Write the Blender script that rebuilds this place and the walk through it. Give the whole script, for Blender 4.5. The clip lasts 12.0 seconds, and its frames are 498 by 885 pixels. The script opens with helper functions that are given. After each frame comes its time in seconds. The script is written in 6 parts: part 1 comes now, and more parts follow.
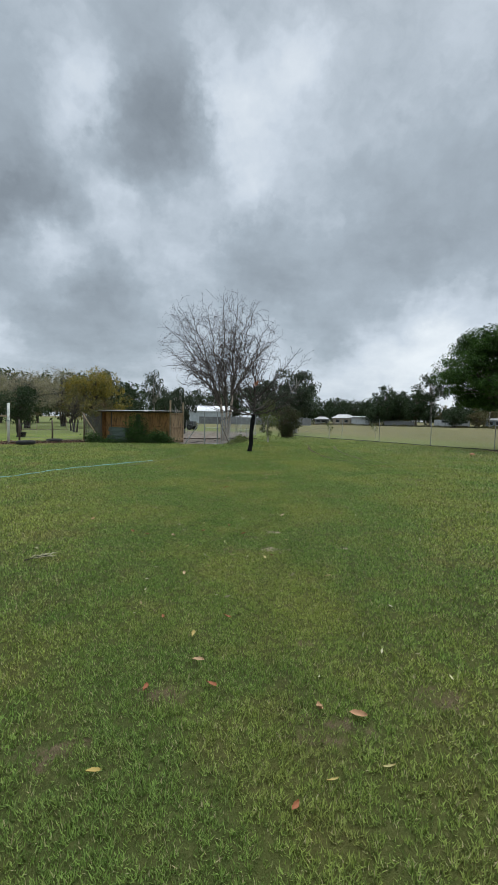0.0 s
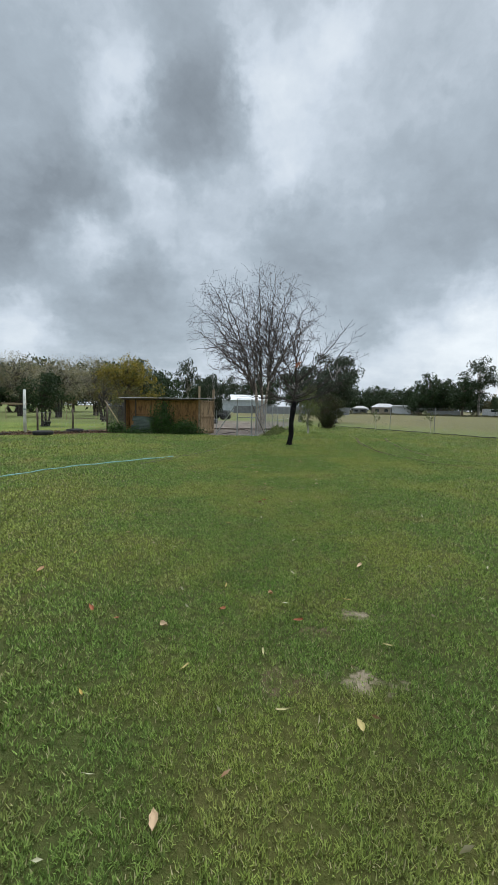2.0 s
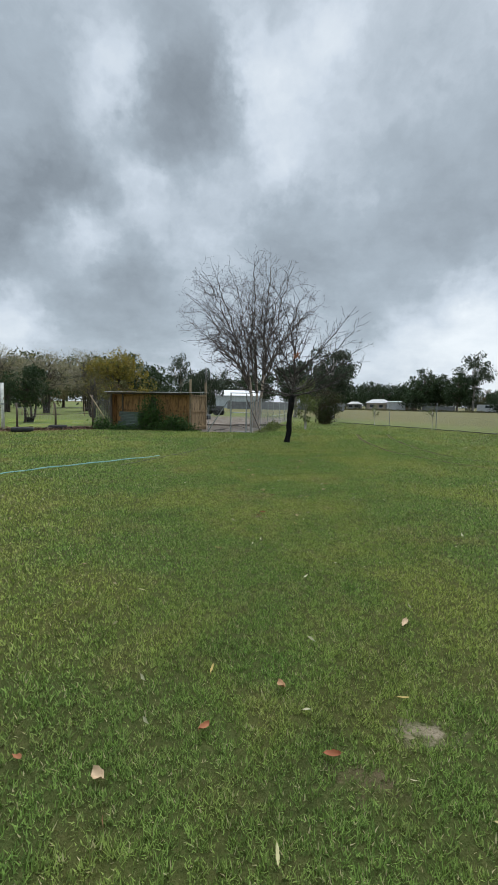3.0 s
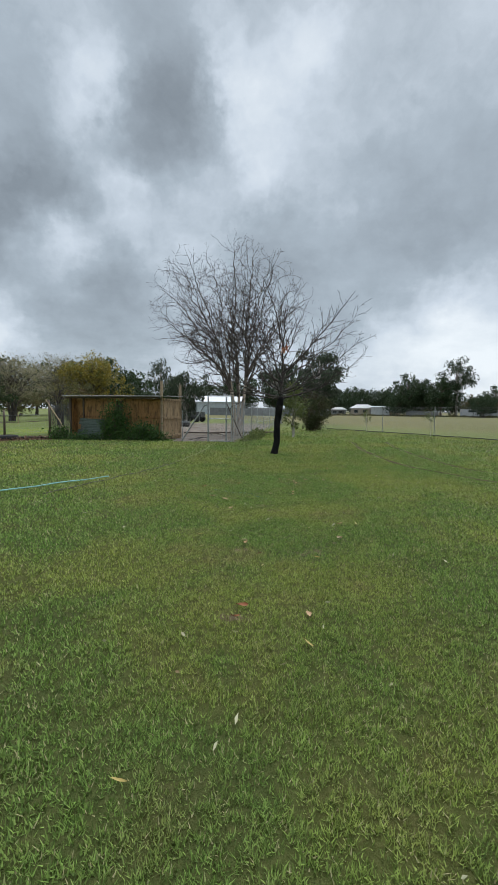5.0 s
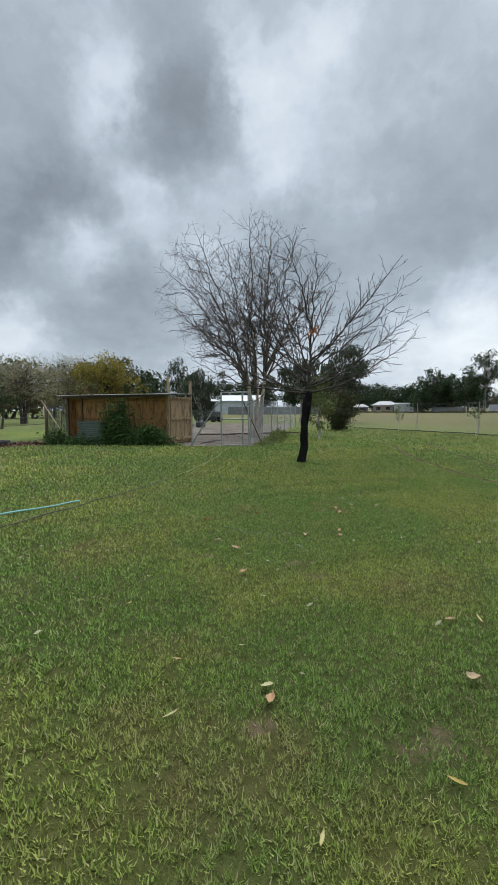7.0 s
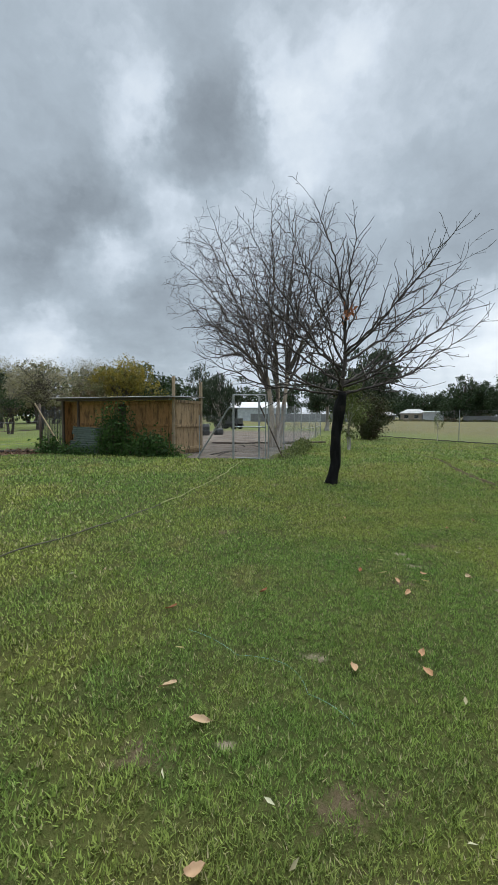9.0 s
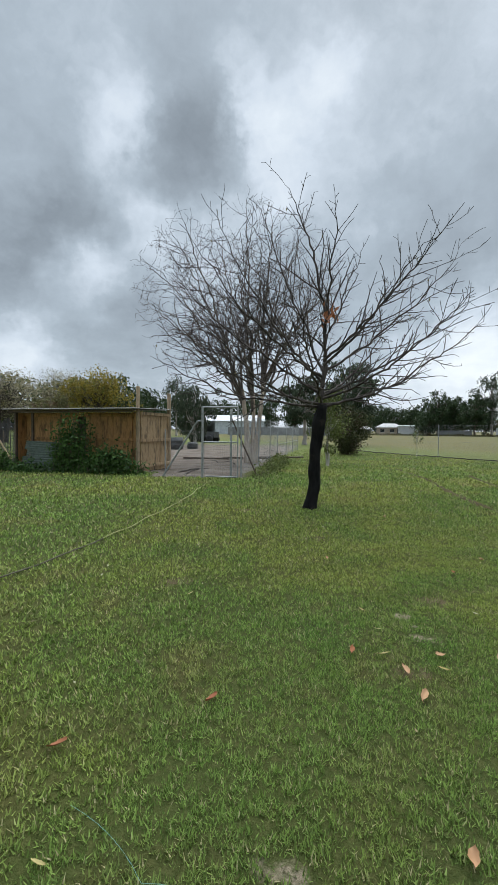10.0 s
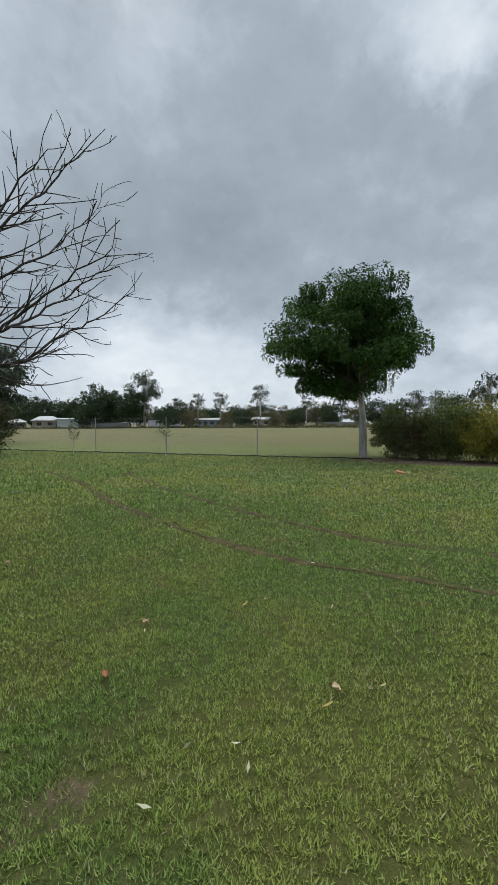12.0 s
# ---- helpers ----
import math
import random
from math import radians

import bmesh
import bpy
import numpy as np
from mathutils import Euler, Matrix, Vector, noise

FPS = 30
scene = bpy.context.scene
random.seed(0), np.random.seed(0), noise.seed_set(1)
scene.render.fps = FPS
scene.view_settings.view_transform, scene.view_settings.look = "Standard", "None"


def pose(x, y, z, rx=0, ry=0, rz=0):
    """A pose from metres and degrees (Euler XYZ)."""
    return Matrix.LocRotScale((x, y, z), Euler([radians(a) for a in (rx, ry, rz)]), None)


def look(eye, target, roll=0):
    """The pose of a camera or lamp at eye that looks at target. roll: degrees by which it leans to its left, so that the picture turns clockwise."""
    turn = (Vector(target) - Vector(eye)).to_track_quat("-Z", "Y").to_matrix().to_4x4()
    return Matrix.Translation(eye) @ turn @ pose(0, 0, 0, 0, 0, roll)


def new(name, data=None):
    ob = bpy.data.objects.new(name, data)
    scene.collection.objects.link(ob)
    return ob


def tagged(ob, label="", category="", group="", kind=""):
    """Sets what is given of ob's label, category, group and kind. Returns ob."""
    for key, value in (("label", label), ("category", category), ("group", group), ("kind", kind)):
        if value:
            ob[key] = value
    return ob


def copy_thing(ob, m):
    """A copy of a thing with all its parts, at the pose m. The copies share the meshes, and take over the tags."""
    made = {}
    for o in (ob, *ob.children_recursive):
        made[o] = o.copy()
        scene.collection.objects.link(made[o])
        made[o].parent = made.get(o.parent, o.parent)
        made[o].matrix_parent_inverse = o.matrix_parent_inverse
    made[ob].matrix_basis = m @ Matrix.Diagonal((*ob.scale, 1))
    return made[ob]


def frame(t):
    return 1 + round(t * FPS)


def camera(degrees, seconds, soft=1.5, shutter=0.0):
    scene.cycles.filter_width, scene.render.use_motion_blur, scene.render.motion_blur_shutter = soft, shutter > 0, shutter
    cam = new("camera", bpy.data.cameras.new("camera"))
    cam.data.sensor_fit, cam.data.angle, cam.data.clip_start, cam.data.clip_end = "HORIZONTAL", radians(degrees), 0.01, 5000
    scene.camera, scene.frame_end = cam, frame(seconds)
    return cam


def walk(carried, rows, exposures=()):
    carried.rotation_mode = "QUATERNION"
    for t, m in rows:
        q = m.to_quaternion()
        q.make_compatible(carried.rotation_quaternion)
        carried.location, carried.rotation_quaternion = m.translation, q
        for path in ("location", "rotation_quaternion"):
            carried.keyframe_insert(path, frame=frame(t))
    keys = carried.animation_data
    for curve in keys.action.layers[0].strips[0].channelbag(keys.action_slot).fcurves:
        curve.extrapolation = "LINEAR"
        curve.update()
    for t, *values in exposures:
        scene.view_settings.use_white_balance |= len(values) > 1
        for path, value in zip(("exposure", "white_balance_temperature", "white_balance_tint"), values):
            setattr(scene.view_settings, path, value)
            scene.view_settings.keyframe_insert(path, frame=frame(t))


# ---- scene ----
cam = camera(61.0, 12.0)
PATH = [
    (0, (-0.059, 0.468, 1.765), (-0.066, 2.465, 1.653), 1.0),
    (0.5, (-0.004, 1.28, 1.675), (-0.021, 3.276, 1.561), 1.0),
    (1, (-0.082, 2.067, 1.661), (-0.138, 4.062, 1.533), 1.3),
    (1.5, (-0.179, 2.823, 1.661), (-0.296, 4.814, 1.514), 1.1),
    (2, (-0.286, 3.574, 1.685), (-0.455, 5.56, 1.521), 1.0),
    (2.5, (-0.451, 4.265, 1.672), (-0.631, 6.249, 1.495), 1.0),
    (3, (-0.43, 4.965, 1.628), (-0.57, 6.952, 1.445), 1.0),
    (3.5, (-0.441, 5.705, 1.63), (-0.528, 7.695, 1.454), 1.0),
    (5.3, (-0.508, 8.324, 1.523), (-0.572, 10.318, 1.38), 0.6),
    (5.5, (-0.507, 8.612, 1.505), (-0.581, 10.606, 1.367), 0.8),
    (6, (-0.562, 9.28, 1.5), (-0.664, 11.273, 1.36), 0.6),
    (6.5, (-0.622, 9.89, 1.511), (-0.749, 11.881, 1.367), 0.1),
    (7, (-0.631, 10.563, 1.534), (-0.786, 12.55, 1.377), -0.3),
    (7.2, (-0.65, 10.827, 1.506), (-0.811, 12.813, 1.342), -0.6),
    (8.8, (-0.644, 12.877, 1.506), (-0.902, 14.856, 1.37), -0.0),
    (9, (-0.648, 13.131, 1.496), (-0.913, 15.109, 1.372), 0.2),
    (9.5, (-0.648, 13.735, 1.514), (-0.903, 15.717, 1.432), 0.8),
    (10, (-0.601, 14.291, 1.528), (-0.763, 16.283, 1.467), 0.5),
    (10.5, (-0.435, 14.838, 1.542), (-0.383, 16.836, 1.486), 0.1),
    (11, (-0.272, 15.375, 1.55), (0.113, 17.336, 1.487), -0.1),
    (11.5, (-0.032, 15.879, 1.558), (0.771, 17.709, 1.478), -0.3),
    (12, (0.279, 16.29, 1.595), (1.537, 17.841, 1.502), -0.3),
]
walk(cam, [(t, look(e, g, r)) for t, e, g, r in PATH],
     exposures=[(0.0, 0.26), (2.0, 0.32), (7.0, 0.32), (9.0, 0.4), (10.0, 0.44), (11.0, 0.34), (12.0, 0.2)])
PI = math.pi

# ---- sky and sun ----
world = bpy.data.worlds.new("overcast_sky")
scene.world = world
world.use_nodes = True
wn, wl = world.node_tree.nodes, world.node_tree.links
wn.clear()


def wnode(kind, **values):
    n = wn.new(kind)
    for k, v in values.items():
        n.inputs[int(k[1:])].default_value = v
    return n


def wmath(op, a, b=None):
    n = wn.new("ShaderNodeMath")
    n.operation = op
    for i, v in enumerate((a, b)):
        if v is None:
            continue
        if isinstance(v, (int, float)):
            n.inputs[i].default_value = v
        else:
            wl.new(v, n.inputs[i])
    return n.outputs[0]


def wvec(op, a, b):
    n = wn.new("ShaderNodeVectorMath")
    n.operation = op
    for i, v in enumerate((a, b)):
        if isinstance(v, tuple):
            n.inputs[i].default_value = v
        else:
            wl.new(v, n.inputs[i])
    return n


def wnoise(vec, scale, detail, rough):
    n = wn.new("ShaderNodeTexNoise")
    n.inputs["Scale"].default_value, n.inputs["Detail"].default_value = scale, detail
    n.inputs["Roughness"].default_value = rough
    wl.new(vec, n.inputs["Vector"])
    return n


coord = wn.new("ShaderNodeTexCoord")
way = wvec("NORMALIZE", coord.outputs["Generated"], (0, 0, 0)).outputs[0]
sep = wn.new("ShaderNodeSeparateXYZ")
wl.new(way, sep.inputs[0])
up = wmath("MAXIMUM", sep.outputs[2], 0.0)
# the cloud deck seen in perspective
flat = wmath("ADD", up, 0.3)
deck = wn.new("ShaderNodeCombineXYZ")
wl.new(wmath("DIVIDE", sep.outputs[0], flat), deck.inputs[0])
wl.new(wmath("DIVIDE", sep.outputs[1], flat), deck.inputs[1])
big = wnoise(deck.outputs[0], 1.1, 6, 0.5).outputs["Fac"]
fine = wnoise(deck.outputs[0], 3.4, 8, 0.58).outputs["Fac"]
warped = way
for scale, amount in ((4.0, 0.16), (11.0, 0.1), (30.0, 0.05)):
    shift = wvec("SUBTRACT", wnoise(way, scale, 4, 0.6).outputs["Color"], (0.5, 0.5, 0.5)).outputs[0]
    warped = wvec("ADD", warped, wvec("MULTIPLY", shift, (amount, amount, amount)).outputs[0]).outputs[0]
warped = wvec("NORMALIZE", warped, (0, 0, 0)).outputs[0]
value = wmath("ADD", wmath("MULTIPLY", big, 0.28), wmath("ADD", wmath("MULTIPLY", fine, 0.4), wmath("MULTIPLY", wnoise(warped, 13.0, 6, 0.6).outputs["Fac"], 0.22)))
# thick (dark) and thin (bright) parts of the deck: direction, tightness, amount
THICK = [(-0.15, 0.77, 0.63, 120, -0.2), (-0.18, 0.8, 0.57, 134, -0.13), (-0.2, 0.83, 0.52, 179, -0.2), (-0.24, 0.85, 0.47, 406, -0.15), (-0.07, 0.85, 0.51, 342, -0.2),
         (-0.1, 0.83, 0.55, 448, -0.16), (-0.45, 0.79, 0.4, 123, -0.34), (-0.49, 0.8, 0.34, 203, -0.28), (-0.39, 0.8, 0.45, 248, -0.16), (-0.42, 0.69, 0.58, 192, -0.1),
         (-0.54, 0.81, 0.24, 326, -0.22), (-0.3, 0.91, 0.29, 228, -0.2), (-0.34, 0.92, 0.18, 115, -0.28), (-0.46, 0.87, 0.17, 143, -0.15), (0.01, 0.94, 0.35, 192, -0.26),
         (0.1, 0.96, 0.27, 220, -0.2), (0.31, 0.87, 0.38, 59, -0.27), (0.19, 0.96, 0.18, 1140, -0.22), (0.33, 0.93, 0.17, 935, -0.2)]
THIN = [(-0.28, 0.75, 0.6, 358, 0.22), (-0.27, 0.79, 0.55, 673, 0.22), (-0.35, 0.78, 0.53, 485, 0.15), (-0.06, 0.81, 0.59, 488, 0.3), (-0.02, 0.84, 0.54, 362, 0.24),
        (-0.05, 0.88, 0.47, 322, 0.2), (0.06, 0.78, 0.62, 539, 0.2), (-0.08, 0.76, 0.64, 452, 0.15), (-0.31, 0.84, 0.44, 517, 0.12), (-0.27, 0.87, 0.4, 478, 0.22),
        (-0.39, 0.85, 0.36, 644, 0.24), (-0.45, 0.84, 0.31, 314, 0.27), (-0.38, 0.88, 0.3, 455, 0.15), (-0.52, 0.83, 0.19, 623, 0.22), (-0.55, 0.83, 0.13, 477, 0.2),
        (0.12, 0.86, 0.5, 73, 0.1), (0.3, 0.95, 0.14, 192, 0.24), (0.38, 0.91, 0.14, 211, 0.15), (-0.16, 0.92, 0.35, 278, 0.14)]
EAST = [(0.71, 0.3, 0.63, 267, 0.28), (0.72, 0.36, 0.6, 376, 0.24), (0.64, 0.4, 0.66, 332, 0.15), (0.32, 0.67, 0.67, 145, 0.08), (0.66, 0.53, 0.53, 38, -0.1), (0.45, 0.87, 0.19, 248, 0.2),
        (0.6, 0.79, 0.13, 160, 0.16), (0.46, 0.87, 0.18, 1267, -0.25), (0.91, 0.37, 0.17, 481, 0.18), (0.81, 0.33, 0.49, 126, -0.1), (0.48, 0.75, 0.46, 52, -0.08),
        (0.5, 0.86, 0.1, 110, 0.2), (0.74, 0.66, 0.1, 110, 0.18), (0.62, 0.72, 0.3, 60, -0.12)]
for dx, dy, dz, k, a in THICK + THIN + EAST:
    dot = wvec("DOT_PRODUCT", warped, tuple(Vector((dx, dy, dz)).normalized())).outputs["Value"]
    g = wmath("EXPONENT", wmath("MULTIPLY", wmath("SUBTRACT", dot, 1.0), float(k) * 1.1))
    value = wmath("ADD", value, wmath("MULTIPLY", g, a * (0.72 if a < 0 else 0.95)))
# paler towards the horizon
value = wmath("ADD", value, wmath("MULTIPLY", wmath("EXPONENT", wmath("MULTIPLY", up, -6.5)), 0.24))
ramp = wn.new("ShaderNodeValToRGB")
wl.new(value, ramp.inputs[0])
ramp.color_ramp.elements[0].position, ramp.color_ramp.elements[0].color = 0.08, (0.185, 0.218, 0.25, 1)
ramp.color_ramp.elements[1].position, ramp.color_ramp.elements[1].color = 0.9, (0.69, 0.745, 0.79, 1)
e = ramp.color_ramp.elements.new(0.42)
e.color = (0.325, 0.383, 0.438, 1)
e = ramp.color_ramp.elements.new(0.62)
e.color = (0.487, 0.553, 0.625, 1)
# an overcast sky is brightest overhead
zen = wn.new("ShaderNodeMapRange")
zen.interpolation_type = "SMOOTHSTEP"
for i, v in enumerate((0.74, 1.0, 1.0, 7.5)):
    zen.inputs[i + 1].default_value = v
wl.new(sep.outputs[2], zen.inputs[0])
lit = wvec("SCALE", ramp.outputs[0], (0, 0, 0))
wl.new(zen.outputs[0], lit.inputs["Scale"])
sky = wn.new("ShaderNodeTexSky")
sky.sky_type, sky.sun_disc = "NISHITA", False
sky.sun_elevation, sky.sun_rotation = radians(55), radians(20)
mix = wn.new("ShaderNodeMixRGB")
mix.inputs[0].default_value = 0.04
wl.new(lit.outputs[0], mix.inputs[1])
skydim = wvec("SCALE", sky.outputs[0], (0, 0, 0))
skydim.inputs["Scale"].default_value = 0.1
wl.new(skydim.outputs[0], mix.inputs[2])
back = wn.new("ShaderNodeBackground")
wl.new(mix.outputs[0], back.inputs[0])
back.inputs[1].default_value = 1.0
wout = wn.new("ShaderNodeOutputWorld")
wl.new(back.outputs[0], wout.inputs[0])

sun = new("sun", bpy.data.lights.new("sun", "SUN"))
sun.data.energy, sun.data.angle, sun.data.color = 1.5, radians(40), (1.0, 0.96, 0.9)
sun.matrix_world = look((5.0, 14.0, 22.0), (0, 0, 0))


# ---- materials ----
class Mat:
    """A node material with short helpers."""

    def __init__(self, name, rough=0.8, metal=0.0, spec=0.4):
        self.m = bpy.data.materials.new(name)
        self.m.use_nodes = True
        self.t = self.m.node_tree
        self.b = self.t.nodes["Principled BSDF"]
        self.b.inputs["Roughness"].default_value = rough
        self.b.inputs["Metallic"].default_value = metal
        self.b.inputs["Specular IOR Level"].default_value = spec
        self.co = self.t.nodes.new("ShaderNodeTexCoord").outputs["Object"]

    def put(self, v, socket):
        if isinstance(v, (int, float)):
            socket.default_value = v
        elif isinstance(v, tuple):
            socket.default_value = (*v, 1) if len(v) == 3 and len(socket.default_value) == 4 else v
        else:
            self.t.links.new(v, socket)

    def world_co(self):
        self.co = self.t.nodes.new("ShaderNodeNewGeometry").outputs["Position"]
        return self

    def scaled(self, s):
        n = self.t.nodes.new("ShaderNodeMapping")
        n.inputs["Scale"].default_value = s
        self.t.links.new(self.co, n.inputs["Vector"])
        return n.outputs[0]

    def noise(self, scale, detail=4, rough=0.55, co=None):
        n = self.t.nodes.new("ShaderNodeTexNoise")
        n.inputs["Scale"].default_value, n.inputs["Detail"].default_value = scale, detail
        n.inputs["Roughness"].default_value = rough
        self.t.links.new(co or self.co, n.inputs["Vector"])
        return n.outputs["Fac"]

    def step(self, v, lo, hi, a=0.0, b=1.0):
        n = self.t.nodes.new("ShaderNodeMapRange")
        n.interpolation_type = "SMOOTHSTEP"
        for i, x in enumerate((v, lo, hi, a, b)):
            self.put(x, n.inputs[i])
        return n.outputs[0]

    def math(self, op, a, b=0.0):
        n = self.t.nodes.new("ShaderNodeMath")
        n.operation = op
        self.put(a, n.inputs[0])
        self.put(b, n.inputs[1])
        return n.outputs[0]

    def mix(self, fac, a, b, mode="MIX"):
        n = self.t.nodes.new("ShaderNodeMixRGB")
        n.blend_type = mode
        self.put(fac, n.inputs[0])
        self.put(a, n.inputs[1])
        self.put(b, n.inputs[2])
        return n.outputs[0]

    def island(self):
        return self.t.nodes.new("ShaderNodeNewGeometry").outputs["Random Per Island"]

    def any(self):
        return self.t.nodes.new("ShaderNodeObjectInfo").outputs["Random"]

    def xyz(self):
        n = self.t.nodes.new("ShaderNodeSeparateXYZ")
        self.t.links.new(self.co, n.inputs[0])
        return n.outputs

    def color(self, c):
        self.put(c, self.b.inputs["Base Color"])
        return self

    def rough(self, r):
        self.put(r, self.b.inputs["Roughness"])
        return self

    def bump(self, h, strength=0.3, dist=0.01):
        n = self.t.nodes.new("ShaderNodeBump")
        n.inputs["Strength"].default_value, n.inputs["Distance"].default_value = strength, dist
        self.t.links.new(h, n.inputs["Height"])
        self.t.links.new(n.outputs[0], self.b.inputs["Normal"])
        return self

    def thin(self, color, amount=0.35):
        """Lets light through, as a leaf does."""
        tr = self.t.nodes.new("ShaderNodeBsdfTranslucent")
        self.put(color, tr.inputs[0])
        mx = self.t.nodes.new("ShaderNodeMixShader")
        mx.inputs[0].default_value = amount
        out = self.t.nodes["Material Output"]
        self.t.links.new(self.b.outputs[0], mx.inputs[1])
        self.t.links.new(tr.outputs[0], mx.inputs[2])
        self.t.links.new(mx.outputs[0], out.inputs[0])
        return self


def leaf_mat(name, dark, light, rough=0.5, thin=0.3, extra=None):
    m = Mat(name, rough, 0, 0.15)
    c = m.mix(m.island(), dark, light)
    c = m.mix(m.step(m.noise(0.8, 3), 0.35, 0.7, 0, 0.5), c, tuple(x * 0.6 for x in dark))
    if extra:
        c = m.mix(m.step(m.noise(1.3, 3), 0.5, 0.65), c, extra)
    return m.color(c).thin(c, thin).m


def wood_mat(name, dark, light, grain=(14, 14, 1.2), rough=0.75, stain=(0.035, 0.025, 0.02), stained=0.5):
    m = Mat(name, rough).world_co()
    g = m.noise(6, 6, 0.6, m.scaled(grain))
    c = m.mix(m.step(g, 0.3, 0.7), dark, light)
    c = m.mix(m.math("MULTIPLY", m.any(), 0.35), c, dark)
    c = m.mix(m.step(m.noise(2.4, 5, 0.65, m.scaled((3, 3, 0.7))), 0.46, 0.66, 0, stained), c, stain)
    return m.color(c).bump(g, 0.35, 0.006).m


def metal_mat(name, col, rust=0.25, rough=0.55, metal=0.6):
    m = Mat(name, rough, metal)
    n = m.noise(9, 6, 0.65)
    c = m.mix(m.step(n, 0.35, 0.75), col, tuple(x * 0.65 for x in col))
    c = m.mix(m.step(m.noise(3.5, 6, 0.7), 0.58, 0.72, 0, rust), c, (0.16, 0.09, 0.05))
    return m.color(c).rough(m.step(n, 0.3, 0.8, rough - 0.1, rough + 0.2)).bump(n, 0.1, 0.003).m


def bark_mat(name, a, b, c3, scale=7, stretch=(1, 1, 0.25)):
    m = Mat(name, 0.9, 0, 0.2)
    n = m.noise(scale, 7, 0.65, m.scaled(stretch))
    c = m.mix(m.step(n, 0.32, 0.62), a, b)
    c = m.mix(m.step(m.noise(scale * 0.4, 4), 0.55, 0.7, 0, 0.7), c, c3)
    return m.color(c).bump(n, 0.7, 0.02).m


def plain_mat(name, a, b, scale=4, rough=0.8, bump=0.15):
    m = Mat(name, rough)
    n = m.noise(scale, 6, 0.6)
    c = m.mix(m.step(n, 0.3, 0.7), a, b)
    c = m.mix(m.step(m.noise(scale * 0.25, 4), 0.5, 0.75, 0, 0.4), c, tuple(x * 0.6 for x in a))
    return m.color(c).bump(n, bump, 0.01).m


# fence line between the lawn and the paddock: a point and the way across it
FX, FY, FNX, FNY = 8.46, 39.9, 0.868, 0.497
BARE = [(0.34, 7.01, 0.2), (0.23, 6.14, 0.24), (1.26, 6.26, 0.12), (-0.58, 15.72, 0.12), (0.45, 17.46, 0.15), (0.38, 17.77, 0.12), (-1.01, 14.94, 0.07)]
WORN = [(-0.6, 3.06, 0.22), (0.39, 2.76, 0.28), (1.18, 3.07, 0.28), (-1.08, 2.6, 0.24), (0.42, 3.72, 0.15), (-0.28, 6.08, 0.28), (-0.04, 6.69, 0.2), (-0.7, 10.95, 0.18), (-0.76, 12.48, 0.14), (-0.31, 14.39, 0.22),
        (0.09, 12.44, 0.26), (-0.5, 14.72, 0.28), (-1.34, 14.83, 0.2), (-0.15, 20.05, 0.28), (-1.2, 21.77, 0.3), (-1.65, 18.34, 0.24), (0.71, 18.08, 0.24), (0.2, 17.0, 0.2)]


def lawn_tint(m):
    """Green of the lawn: lush and yellowed patches, thin places. Returns the colour and how bare it is."""
    patch = m.noise(0.33, 4, 0.6)
    small = m.noise(2.6, 5, 0.6)
    c = m.mix(m.step(patch, 0.42, 0.6), (0.15, 0.235, 0.046), (0.225, 0.275, 0.055))
    c = m.mix(m.step(small, 0.45, 0.75, 0, 0.4), c, (0.24, 0.225, 0.075))
    c = m.mix(m.step(m.noise(0.9, 3), 0.56, 0.72, 0, 0.6), c, (0.11, 0.21, 0.036))
    c = m.mix(m.step(m.noise(0.55, 5, 0.65), 0.55, 0.7, 0, 0.5), c, (0.27, 0.225, 0.08))
    x, y, z = m.xyz()
    dx, dy = m.math("SUBTRACT", x, 5.5), m.math("SUBTRACT", y, 4.0)
    ring = m.math("SQRT", m.math("ADD", m.math("MULTIPLY", dx, dx), m.math("MULTIPLY", dy, dy)))
    ring = m.math("ADD", ring, m.math("MULTIPLY", m.noise(0.5, 3), 1.2))
    mown = m.math("SINE", m.math("MULTIPLY", ring, 6.5))
    c = m.mix(m.math("MULTIPLY", m.step(mown, 0.2, 1.0, 0, 0.3), m.step(m.noise(0.25, 2), 0.4, 0.6)), c, (0.1, 0.14, 0.03))
    return c, small


